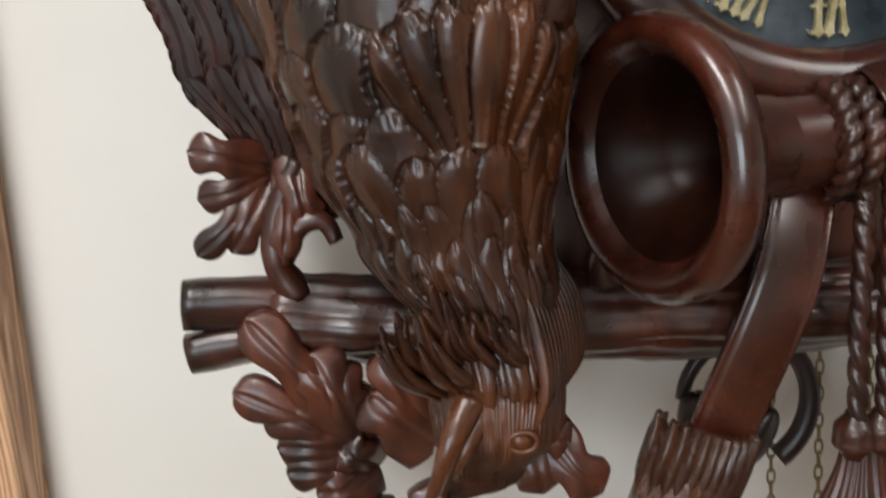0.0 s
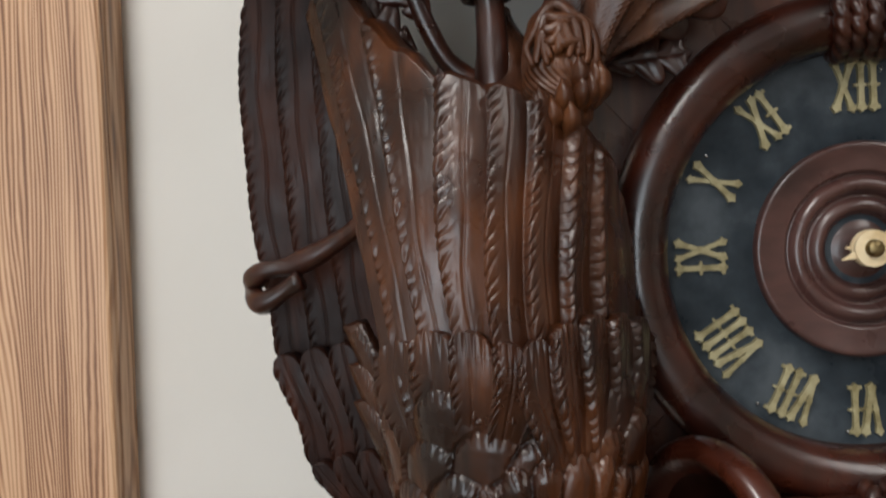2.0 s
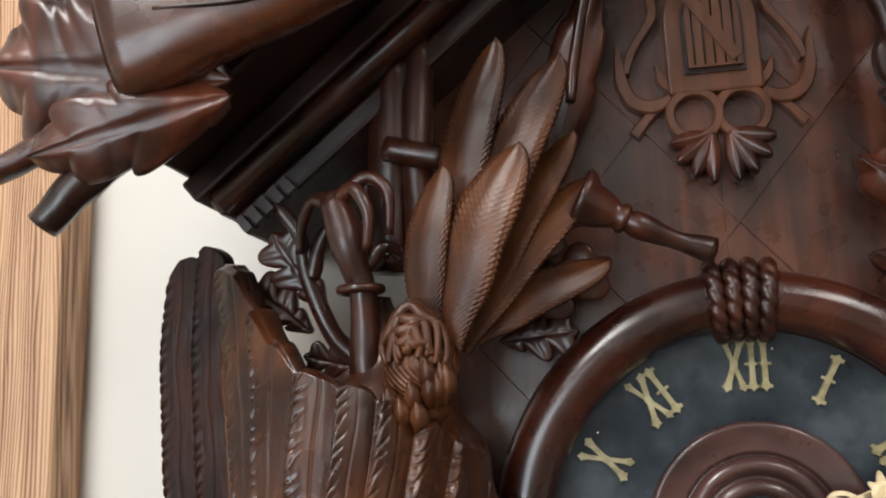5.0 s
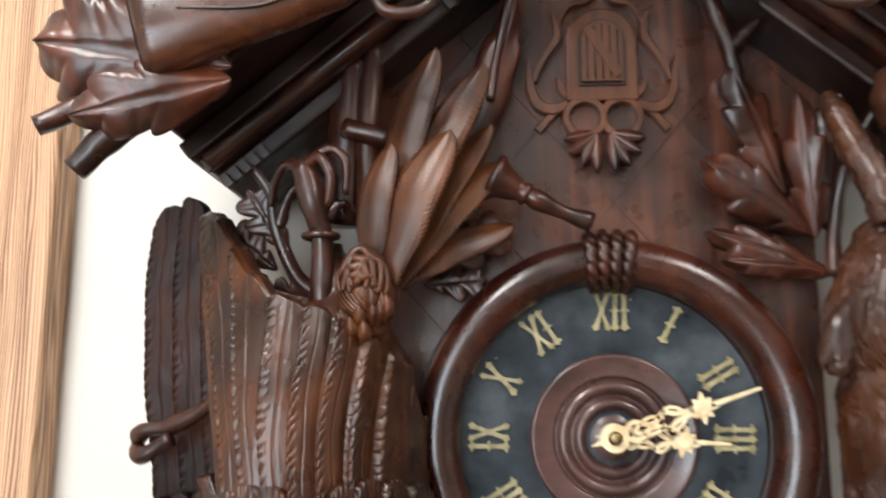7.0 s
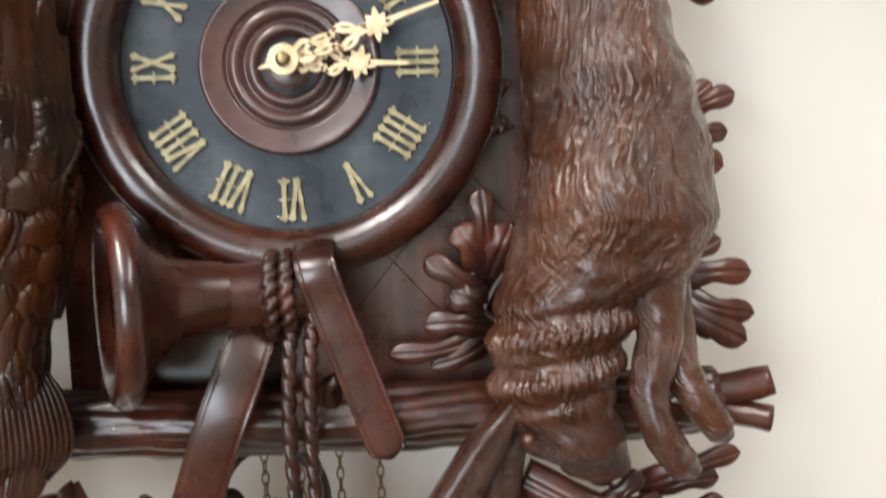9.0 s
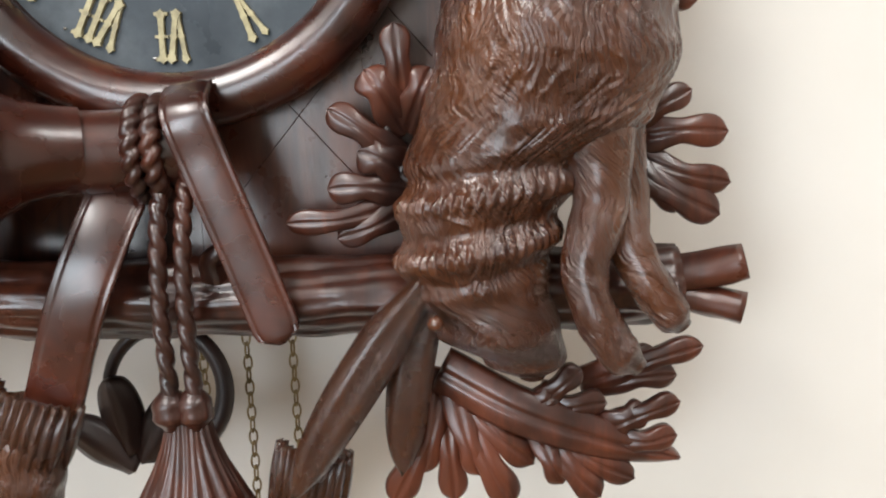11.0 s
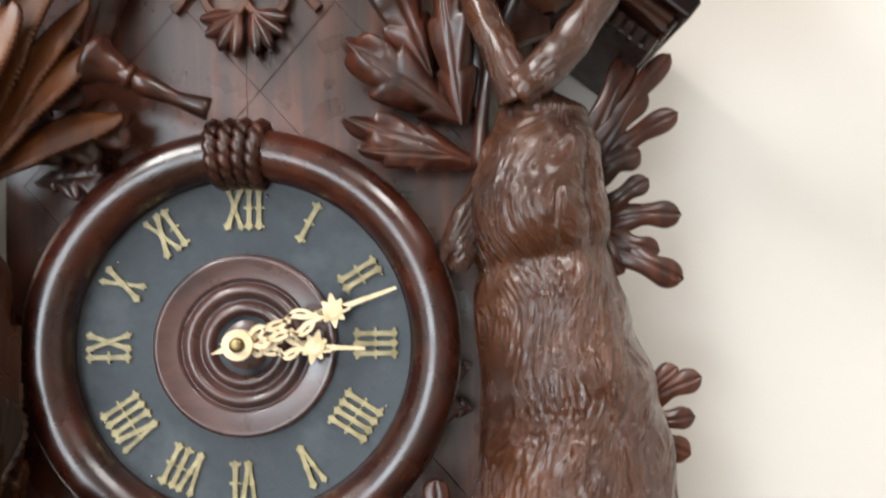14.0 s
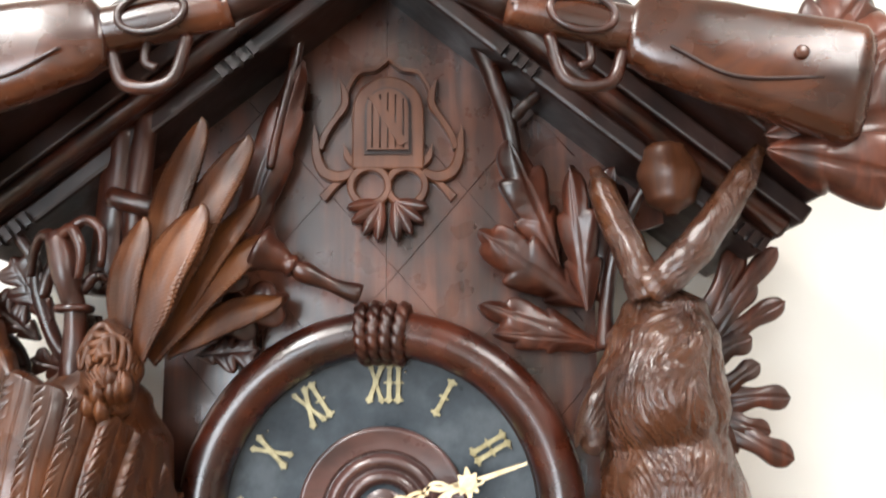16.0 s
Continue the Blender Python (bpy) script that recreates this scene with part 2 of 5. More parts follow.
# ---- mesh tools ----
class Shell:
    """Gathers vertices, faces and UVs of one mesh."""

    def __init__(self):
        self.v, self.f, self.uv = [], [], []

    def add(self, verts, faces, uvs=None):
        k = len(self.v)
        self.v.extend(tuple(p) for p in verts)
        self.uv.extend(uvs if uvs is not None else [(0.0, 0.0)] * len(verts))
        self.f.extend(tuple(i + k for i in f) for f in faces)
        return self

    def mesh(self, name, smooth=True):
        me = bpy.data.meshes.new(name)
        me.from_pydata([tuple(p) for p in self.v], [], self.f)
        me.validate()
        lay = me.uv_layers.new(name="UVMap")
        idx = np.empty(len(me.loops), dtype=np.int32)
        me.loops.foreach_get("vertex_index", idx)
        lay.data.foreach_set("uv", np.array(self.uv, dtype=np.float32)[idx].ravel())
        if smooth:
            me.polygons.foreach_set("use_smooth", np.ones(len(me.polygons), dtype=bool))
        me.update()
        return me


def grid_faces(n, m, wrap=False):
    out = []
    for i in range(n - 1):
        for j in range(m if wrap else m - 1):
            a, b = i * m + j, i * m + (j + 1) % m
            out.append((a, b, b + m, a + m))
    return out


def part(name, shell, mat, parent, label="", smooth=True, bevel=0.0):
    """Links a Shell (or a ready mesh) as one mesh object under a thing or a part."""
    me = shell.mesh(name, smooth) if isinstance(shell, Shell) else shell
    if not me.materials:
        me.materials.append(mat)
    ob = new(name, me)
    if parent is not None:
        ob.parent = parent
        ob.matrix_parent_inverse = parent.matrix_basis.inverted() if parent.parent is None else Matrix.Identity(4)
    if label:
        ob["label"] = label
    if bevel:
        mod = ob.modifiers.new("bevel", "BEVEL")
        mod.width, mod.segments, mod.limit_method = bevel, 2, "ANGLE"
    return ob


def smoothstep(x):
    x = min(max(x, 0.0), 1.0)
    return x * x * (3 - 2 * x)


def track(keys, x):
    """Smooth value between (x, value) keys."""
    if x <= keys[0][0]:
        return keys[0][1]
    for (a, p), (b, q) in zip(keys, keys[1:]):
        if x <= b:
            return p + (q - p) * smoothstep((x - a) / (b - a))
    return keys[-1][1]


def spline(points, n):
    """n points along a Catmull-Rom curve through points."""
    P = [Vector(p) for p in points]
    P = [P[0] * 2 - P[1]] + P + [P[-1] * 2 - P[-2]]
    out, k = [], len(P) - 3
    for i in range(n):
        u = i / (n - 1) * k
        s = min(int(u), k - 1)
        t = u - s
        a, b, c, d = P[s], P[s + 1], P[s + 2], P[s + 3]
        out.append(0.5 * (2 * b + (c - a) * t + (2 * a - 5 * b + 4 * c - d) * t * t + (3 * b - a - 3 * c + d) * t ** 3))
    return out


def tube(sh, points, radius, n=24, m=12, flat=1.0, rough=0.0, grooves=0, caps=True, seed=0, closed=False):
    """A swept tube. radius: a number or a function of 0..1; rough: bark noise; grooves: ridges along it."""
    pts = [Vector(p) for p in points] if closed or len(points) == n else spline(points, n)
    n = len(pts)
    up = Vector((0, 1, 0))
    verts, uvs, dist = [], [], 0.0
    for i, p in enumerate(pts):
        if closed:
            d = pts[(i + 1) % n] - pts[i - 1]
        else:
            d = pts[min(i + 1, n - 1)] - pts[max(i - 1, 0)]
        d.normalize()
        side = d.cross(up)
        if side.length < 1e-3:
            side = d.cross(Vector((1, 0, 0)))
        side.normalize()
        fwd = side.cross(d).normalized()
        r0 = radius(i / (n - 1)) if callable(radius) else radius
        if i:
            dist += (p - pts[i - 1]).length
        for j in range(m):
            a = 2 * math.pi * j / m
            r = r0
            if rough:
                r *= 1 + rough * noise.noise(Vector((i * 0.35 + seed, math.cos(a) * 1.6, math.sin(a) * 1.6 + seed)))
            if grooves:
                r *= 1 + 0.07 * math.cos(grooves * a + 0.7 * math.sin(i * 0.3 + seed)) - 0.07 * abs(math.cos(1.5 * grooves * a + 1.2 * math.sin(i * 0.17 + seed))) ** 8
            verts.append(p + side * (math.cos(a) * r) + fwd * (math.sin(a) * r * flat))
            uvs.append((a * r0, dist))
    faces = grid_faces(n, m, True)
    if closed:
        for j in range(m):
            a, b = (n - 1) * m + j, (n - 1) * m + (j + 1) % m
            faces.append((a, b, (j + 1) % m, j))
    elif caps:
        faces.append(tuple(reversed(range(m))))
        faces.append(tuple(range((n - 1) * m, n * m)))
    return sh.add(verts, faces, uvs)


def lathe(sh, centre, axis, profile, m=48):
    """Turns (along, radius) pairs round an axis."""
    ax = Vector(axis).normalized()
    s = ax.cross(Vector((0, 0, 1)) if abs(ax.z) < 0.9 else Vector((1, 0, 0))).normalized()
    t = ax.cross(s)
    c = Vector(centre)
    verts = [c + ax * h + (s * math.cos(2 * math.pi * j / m) + t * math.sin(2 * math.pi * j / m)) * r for h, r in profile for j in range(m)]
    return sh.add(verts, grid_faces(len(profile), m, True))


def box(sh, x0, x1, y0, y1, z0, z1, m=None):
    v = [Vector((x, y, z)) for x in (x0, x1) for y in (y0, y1) for z in (z0, z1)]
    if m is not None:
        v = [m @ p for p in v]
    return sh.add(v, [(0, 1, 3, 2), (4, 6, 7, 5), (0, 4, 5, 1), (2, 3, 7, 6), (0, 2, 6, 4), (1, 5, 7, 3)])


def prism(sh, outline, y0, y1):
    """A flat outline in x, z given thickness from y0 (front) to y1 (back)."""
    n = len(outline)
    v = [Vector((x, y0, z)) for x, z in outline] + [Vector((x, y1, z)) for x, z in outline]
    return sh.add(v, [tuple(range(n)), tuple(reversed(range(n, 2 * n)))] + [(i, i + n, (i + 1) % n + n, (i + 1) % n) for i in range(n)])


def blade(sh, m, length, half, across=9, along=22, relief=None, thick=0.004, shift=0.0):
    """A leaf or feather: half(u) its half width, relief(u, v) its height, closed at the back. m: its pose, u along +x, face to +z."""
    top, uv = [], []
    for i in range(along):
        u = i / (along - 1)
        w = half(u)
        for j in range(across):
            v = 2 * j / (across - 1) - 1
            uu = u + shift * abs(v) * w / length
            h = relief(u, v) if relief else 0.0
            top.append(m @ Vector((uu * length, v * w, h)))
            uv.append((u * length, v))
    n = len(top)
    nrm = (m.to_3x3() @ Vector((0, 0, 1))).normalized()
    back = [p - nrm * thick for p in top]
    # the rim of the face rolls over to the back, pulled in a little
    faces = grid_faces(along, across)
    faces += [tuple(i + n for i in reversed(f)) for f in grid_faces(along, across)]
    rim = [j for j in range(across)] + [i * across + across - 1 for i in range(1, along)]
    rim += [(along - 1) * across + j for j in range(across - 2, -1, -1)] + [i * across for i in range(along - 2, 0, -1)]
    for a, b in zip(rim, rim[1:] + rim[:1]):
        faces.append((b, a, a + n, b + n))
    return sh.add(top + back, faces, uv + uv)


def facing(x, y, z, angle, lean=0.0, twist=0.0):
    """A pose whose +x runs at that angle in the clock's front plane, and whose face looks out of it. lean lifts the tip outward."""
    return Matrix.Translation((x, y, z)) @ Matrix.Rotation(radians(-angle), 4, "Y") @ Matrix.Rotation(radians(90), 4, "X") @ Matrix.Rotation(radians(-lean), 4, "Y") @ Matrix.Rotation(radians(twist), 4, "X")


def oak_leaf(parent, x, y, z, angle, length, width, lean=8.0, twist=0.0, lobes=3, curl=0.12, seed=0, mat=None):
    """A carved oak leaf in one piece: rounded lobes that point forward, a sunk midrib and a crease in each lobe."""
    rnd = random.Random(seed * 7 + int(abs(x) * 1000) + int(z * 1000))
    bow, tw, deep = rnd.uniform(0.04, 0.10), rnd.uniform(-0.10, 0.10), rnd.uniform(0.66, 0.74)
    def wave(u):
        return abs(math.sin(math.pi * lobes * min(u * 1.10, 1.0) ** 0.9))
    def half(u):
        env = (0.20 + 0.80 * smoothstep(u / 0.42)) * max(0.0, 1 - max(0.0, (u - 0.50) / 0.50) ** 2.6) ** 0.62
        tip = smoothstep((u - 0.84) / 0.08)
        body = (1 - deep + deep * wave(u) ** 0.55) * (1 - tip) + 0.42 * tip
        return max(width * 0.56 * env * body, width * 0.02)
    def relief(u, v):
        a, wv = abs(v), wave(u)
        rib = -0.045 * math.exp(-(v / 0.09) ** 2)
        crease = -0.022 * wv ** 10 * smoothstep(a / 0.2)
        return width * (rib + crease + 0.060 * a * (1.25 - a) * (0.35 + 0.65 * wv) - bow * a * a - 0.20 * (u - 0.4) ** 2 + tw * v * (u - 0.2))
    sh = Shell()
    blade(sh, facing(x, y, z, angle, lean, twist + rnd.uniform(-8, 8)), length, half, across=21, along=110, relief=relief, thick=0.0050, shift=0.45)
    return part("oak_leaf", sh, mat or LEAFWOOD, parent)


def broad_leaf(parent, x, y, z, angle, length, width, lean=6.0, twist=0.0, seed=0, notches=5, depth=0.26):
    """A flat carved leaf with a notched, forward-pointing edge."""
    ph = (seed * 0.37) % 1.0
    def saw(u):
        return (notches * u + ph) % 1.0
    def half(u):
        env = max(0.0, math.sin(math.pi * min(1.0, u ** 0.85 * 0.97 + 0.03))) ** 0.75
        s = saw(u)
        return max(width * 0.5 * env * (1 - depth + depth * s ** 0.8 * (1 - s ** 9)), 0.0008)
    def relief(u, v):
        a = abs(v)
        return width * (-0.05 * math.exp(-(v / 0.08) ** 2) - 0.02 * math.exp(-((saw(u) - 0.5 + 0.3 * a) / 0.08) ** 2) * a - 0.16 * a * a + 0.05 * math.sin(9 * u + 4 * v) * a - 0.25 * (u - 0.4) ** 2)
    sh = Shell()
    blade(sh, facing(x, y, z, angle, lean, twist), length, half, across=17, along=70, relief=relief, thick=0.0045, shift=0.7)
    return part("oak_leaf", sh, LEAFWOOD, parent)


def feather(sh, m, length, width, dome=0.22, tip=0.5, teeth=True, thick=0.004, along=18, bend=0.0, rib=0.10):
    k = max(6, int(length / 0.0032))
    def half(u):
        w = width * 0.5 * (0.62 + 0.38 * smoothstep(u / 0.45)) * max(0.0, 1 - max(0.0, (u - (1 - tip)) / tip) ** 2.4) ** 0.5
        return max(w, 0.0003)
    def relief(u, v):
        return width * (dome * (1 - v * v) + rib * math.exp(-(v / 0.14) ** 2)) + bend * length * (u - 0.4) ** 2
    return blade(sh, m, length, half, across=7, along=along, relief=relief, thick=thick, shift=0.25)


def strip(sh, points, half, n=26, across=9, relief=None, thick=0.004, normal=(0, -1, 0), shift=0.0):
    """A blade that follows a curve: straps, bowed feathers, curled leaves."""
    pts = spline(points, n)
    nv = Vector(normal).normalized()
    top, uv, dist = [], [], 0.0
    for i, p in enumerate(pts):
        d = (pts[min(i + 1, n - 1)] - pts[max(i - 1, 0)]).normalized()
        side = nv.cross(d).normalized()
        up = d.cross(side).normalized()
        u = i / (n - 1)
        w = half(u) if callable(half) else half
        if i:
            dist += (p - pts[i - 1]).length
        for j in range(across):
            v = 2 * j / (across - 1) - 1
            top.append(p + side * (v * w) + d * (shift * abs(v) * w) + up * (relief(u, v) if relief else 0.0))
            uv.append((dist, v))
    k = len(top)
    back = []
    for i, p in enumerate(top):
        back.append(p - nv * thick)
    faces = grid_faces(n, across)
    faces += [tuple(i + k for i in reversed(f)) for f in grid_faces(n, across)]
    rim = list(range(across)) + [i * across + across - 1 for i in range(1, n)]
    rim += [(n - 1) * across + j for j in range(across - 2, -1, -1)] + [i * across for i in range(n - 2, 0, -1)]
    for a, b in zip(rim, rim[1:] + rim[:1]):
        faces.append((b, a, a + k, b + k))
    return sh.add(top + back, faces, uv + uv)


def plume(sh, points, width, dome=0.2, tip=0.45, thick=0.005, teeth=0.0, rib=0.09, n=26, normal=(0, -1, 0), root=0.55, shift=-0.2, tilt=0.0):
    """A carved feather along a curve, with a raised quill and notched edges."""
    count = n / 3.0
    def half(u):
        w = width * 0.5 * (root + (1 - root) * smoothstep(u / 0.4)) * max(0.0, 1 - max(0.0, (u - (1 - tip)) / tip) ** 2.5) ** 0.5
        if teeth:
            w *= 1 - teeth * ((u * count) % 1.0)
        return max(w, 0.0004)
    def relief(u, v):
        return width * (dome * (1 - v * v) + rib * math.exp(-(v / 0.16) ** 2) + tilt * v)
    return strip(sh, points, half, n=n, across=7, relief=relief, thick=thick, normal=normal, shift=shift)


def loft(sh, keys, z0, z1, n=60, m=44, bumps=0.0, scale=20.0, seed=0, folds=(), lumps=(), fine=0.0):
    """An upright body of elliptical sections: keys of (z, cx, cy, rx, ry)."""
    cols = [[(k[0], k[i]) for k in keys] for i in range(1, 5)]
    verts, uvs = [], []
    for i in range(n):
        z = z0 + (z1 - z0) * i / (n - 1)
        cx, cy, rx, ry = (track(c, z) for c in cols)
        for j in range(m):
            a = 2 * math.pi * j / m
            s = 1.0
            if bumps:
                s += bumps * noise.noise(Vector((math.cos(a) * 1.3 + seed, math.sin(a) * 1.3, z * scale)))
            if fine:
                s += fine * noise.noise(Vector((math.cos(a) * 5.5 + seed, math.sin(a) * 5.5, z * 75))) + 0.6 * fine * noise.noise(Vector((math.cos(a) * 14, math.sin(a) * 14, z * 110 + seed)))
            for fz, fw, fd in folds:
                s += fd * math.exp(-((z - fz - 0.006 * math.cos(a)) / fw) ** 2)
            for la, lz, wa, wz, ld in lumps:
                da = (math.degrees(a) - la + 180) % 360 - 180
                s += ld * math.exp(-(da / wa) ** 2 - ((z - lz) / wz) ** 2)
            verts.append((cx + rx * s * math.cos(a), cy + ry * s * math.sin(a), z))
            uvs.append((a * (rx + ry) * 0.5, z))
    faces = grid_faces(n, m, True)
    faces += [tuple(reversed(range(m))), tuple(range((n - 1) * m, n * m))]
    return sh.add(verts, faces, uvs)


def lattice_noise(x, y, seed=0):
    """Smooth value noise of two arrays, 0..1."""
    table = np.random.RandomState(seed).rand(256, 256)
    i, j = np.floor(x).astype(int), np.floor(y).astype(int)
    f, g = x - i, y - j
    f, g = f * f * (3 - 2 * f), g * g * (3 - 2 * g)
    a, b = table[i % 256, j % 256], table[(i + 1) % 256, j % 256]
    c, d = table[i % 256, (j + 1) % 256], table[(i + 1) % 256, (j + 1) % 256]
    return (a * (1 - f) + b * f) * (1 - g) + (c * (1 - f) + d * f) * g


def ease(x):
    x = np.clip(x, 0.0, 1.0)
    return x * x * (3 - 2 * x)


def eased_track(keys, x):
    """track() for an array."""
    out = np.full(np.shape(x), float(keys[0][1]))
    for (a, p), (b, q) in zip(keys, keys[1:]):
        out = np.where(x >= a, p + (q - p) * ease((x - a) / (b - a)), out)
    return out


def carved_sheet(base, relief, thick=0.0):
    """A grid of points (rows, columns, 3) raised by relief along its normals; thick closes it with a back."""
    du, dv = np.gradient(base, axis=1), np.gradient(base, axis=0)
    nrm = np.cross(du, dv)
    nrm /= np.maximum(np.linalg.norm(nrm, axis=2, keepdims=True), 1e-9)
    top = base + nrm * relief[..., None]
    n, m = relief.shape
    sh = Shell()
    idx = np.arange(n * m).reshape(n, m)
    quads = np.stack([idx[:-1, :-1], idx[:-1, 1:], idx[1:, 1:], idx[1:, :-1]], axis=-1).reshape(-1, 4)
    verts = top.reshape(-1, 3)
    faces = quads.tolist()
    if thick:
        back = (base - nrm * thick).reshape(-1, 3)
        verts = np.concatenate([verts, back])
        k = n * m
        faces += (quads[:, ::-1] + k).tolist()
        rim = list(idx[0]) + list(idx[1:, -1]) + list(idx[-1, -2::-1]) + list(idx[-2:0:-1, 0])
        rim = [int(i) for i in rim]
        faces += [(b, a, a + k, b + k) for a, b in zip(rim, rim[1:] + rim[:1])]
    return sh.add(verts.tolist(), faces)


def stamp(h, S, Z, s0, z0, length, width, step, lean=0.0, notch=0.0065, barbs=9, point=0.55, seed=0):
    """Carves one overlapping feather into the relief h: its root at (s0, z0), its tip upward, its rim cut with barbs."""
    dz, ds = Z - z0, S - s0
    c, sn = math.cos(lean), math.sin(lean)
    u, v = (dz * c + ds * sn) / length, ds * c - dz * sn
    half = width * 0.5 * (0.72 + 0.28 * ease(u / 0.5)) * np.sqrt(np.clip(1 - np.clip((u - (1 - point)) / point, 0, 1) ** 2.3, 0, 1))
    tip = np.arctan2(v, (u - (1 - point)) * length + 1e-6)
    saw = np.abs(((np.where(u < 1 - point, u * length / notch, tip * barbs / 3.0 + 7)) % 1.0) - 0.5) * 2
    edge = half * (1 - 0.05 * saw ** 2)
    inside = (u > 0) & (u < 1) & (np.abs(v) < edge)
    w = np.abs(v) / np.maximum(half, 1e-5)
    rim = ease((np.maximum(w, u) - 0.80) / 0.14)
    cut = np.exp(-((saw - 1.0) / 0.28) ** 2) * rim
    dome = np.sqrt(np.clip(1 - 0.88 * w * w, 0, 1))
    quill = np.exp(-(v / (0.045 * width)) ** 2) * ease(1 - u)
    new_h = step * (0.50 + 0.50 * u * (1 - 0.35 * ease((u - 0.80) / 0.20))) * (0.30 + 0.70 * dome) + 0.05 * step * quill - 0.10 * step * cut
    h[inside] = new_h[inside]


def plumage(F, Z, edge_notch=0.0068, step=0.0042, slant=0.30, width=0.016):
    """Long overlapping feathers side by side: F counts them across, Z runs along them; each edge is cut like a cord."""
    fr = F - np.floor(F)
    n = np.floor(F)
    wob = 0.04 * np.sin(Z * 95 + n * 2.1)
    fr = np.clip(fr + wob * fr * (1 - fr) * 4, 0, 1)
    body = step * (1 - fr) ** 0.9 * (1 - 0.25 * np.exp(-(fr / 0.06) ** 2))
    ph = (Z - fr * width * 1.5 + 0.0013 * np.sin(Z * 310 + n)) / edge_notch + n * 0.37
    d = np.abs((ph % 1.0) - 0.5) * 2
    cut = np.exp(-((d - 1.0) / 0.30) ** 2) * np.exp(-((fr - 0.03) / (0.5 * slant)) ** 2)
    ridge = 0.0005 * np.exp(-((fr - 0.10) / 0.08) ** 2)
    quill = -0.0005 * np.exp(-((fr - 0.52) / 0.03) ** 2)
    return body + ridge + quill - 0.0016 * cut


# ---- room ----
WALL_Y = 0.10


def structure(name, sh, mat, label, smooth=False, bevel=0.0):
    ob = part(name, sh, mat, None, "", smooth, bevel)
    return tagged(ob, label, name.split("_")[0], kind="structure")


structure("wall_north", box(Shell(), -2.6, 2.6, WALL_Y, WALL_Y + 0.12, 0, 2.7), WALLPAINT, "cream painted plaster wall behind the carved clock")
structure("wall_west", box(Shell(), -2.7, -2.6, -3.2, WALL_Y + 0.12, 0, 2.7), WALLPAINT, "plain cream painted side wall of the room")
structure("wall_east", box(Shell(), 2.6, 2.7, -3.2, WALL_Y + 0.12, 0, 2.7), WALLPAINT, "plain cream painted side wall of the room")
south = Shell()
for x0, x1, z0, z1 in [(-2.6, -2.02, 0, 2.7), (-0.48, 2.6, 0, 2.7), (-2.02, -0.48, 0, 0.9), (-2.02, -0.48, 2.4, 2.7)]:
    box(south, x0, x1, -3.2, -3.1, z0, z1)
structure("wall_south", south, WALLPAINT, "cream painted wall with a window opening")
structure("floor", box(Shell(), -2.7, 2.7, -3.2, WALL_Y + 0.12, -0.1, 0), FLOORWOOD, "brown oak floor of the room")
structure("ceiling", box(Shell(), -2.7, 2.7, -3.2, WALL_Y + 0.12, 2.7, 2.8), WHITE, "white painted plaster ceiling")


def door_casing():
    """A varnished pine casing of stepped boards beside the clock."""
    root = tagged(new("door_frame"), "varnished golden pine door casing of stepped boards", "door frame", kind="structure")
    root.location = (-0.55, WALL_Y, 0)
    root.rotation_euler = (0, radians(2.0), 0)
    bpy.context.view_layer.update()
    for x0, x1, y0 in ((-0.498, -TRIM_X, 0.010), (-0.62, -0.499, 0.016), (-0.80, -0.621, 0.024)):
        ob = part("board", box(Shell(), x0 + 0.55, x1 + 0.55, -y0 - 0.022, -0.0005, 0, 2.15), PINE, root, smooth=False, bevel=0.003)
        ob.matrix_parent_inverse = Matrix.Identity(4)


TRIM_X = 0.511
door_casing()

# ---- the clock ----
clock = tagged(new("cuckoo_clock"), "dark carved walnut hunting cuckoo clock hanging on a cream wall", "clock")
clock.location = (0, WALL_Y, 1.3)
bpy.context.view_layer.update()
DIAL = Vector((0.002, 0.0, 1.651))
PANEL_Y = 0.016


def case_front():
    sh = Shell()
    prism(sh, [(-0.158, 1.43), (0.0035, 1.43), (0.0035, 2.040), (0.0, 2.043), (-0.212, 1.871), (-0.212, 1.858), (-0.158, 1.842)], PANEL_Y, PANEL_Y + 0.012)
    part("panel_board", prism(Shell(), [(0.0037, 1.43), (0.158, 1.43), (0.158, 1.842), (0.212, 1.858), (0.212, 1.871), (0.0037, 2.0395)], PANEL_Y + 0.0003, PANEL_Y + 0.012), PANEL, clock, smooth=False)
    panel = part("panel_board", sh, PANEL, clock, "wide walnut boards scored with a fine diamond lattice", smooth=False)
    side = Shell()
    box(side, -0.150, -0.138, PANEL_Y + 0.012, WALL_Y, 1.44, 1.90)
    part("case_side", side, PANEL, clock, smooth=False)
    part("case_side", box(Shell(), 0.138, 0.150, PANEL_Y + 0.012, WALL_Y, 1.44, 1.90), PANEL, clock, smooth=False)
    part("case_bottom", box(Shell(), -0.138, 0.138, PANEL_Y + 0.012, WALL_Y, 1.44, 1.452), PANEL, clock, smooth=False)
    # scored lattice: thin dark grooves inlaid as raised hairlines
    for s in (-1, 1):
        for k in range(-3, 4):
            x = k * 0.105 + 0.012
            pts = []
            for q in range(41):
                z = 1.46 + 0.5 * q / 40
                xx = x + s * (z - 1.70) * 0.86
                if abs(xx) < 0.150 and z < 1.88 + 0.10:
                    pts.append((xx, PANEL_Y - 0.0002, z))
            if len(pts) > 4:
                ln = Shell()
                tube(ln, [pts[0], pts[-1]], 0.0003, n=2, m=4)
                part("scored_line", ln, PANEL, panel)


case_front()


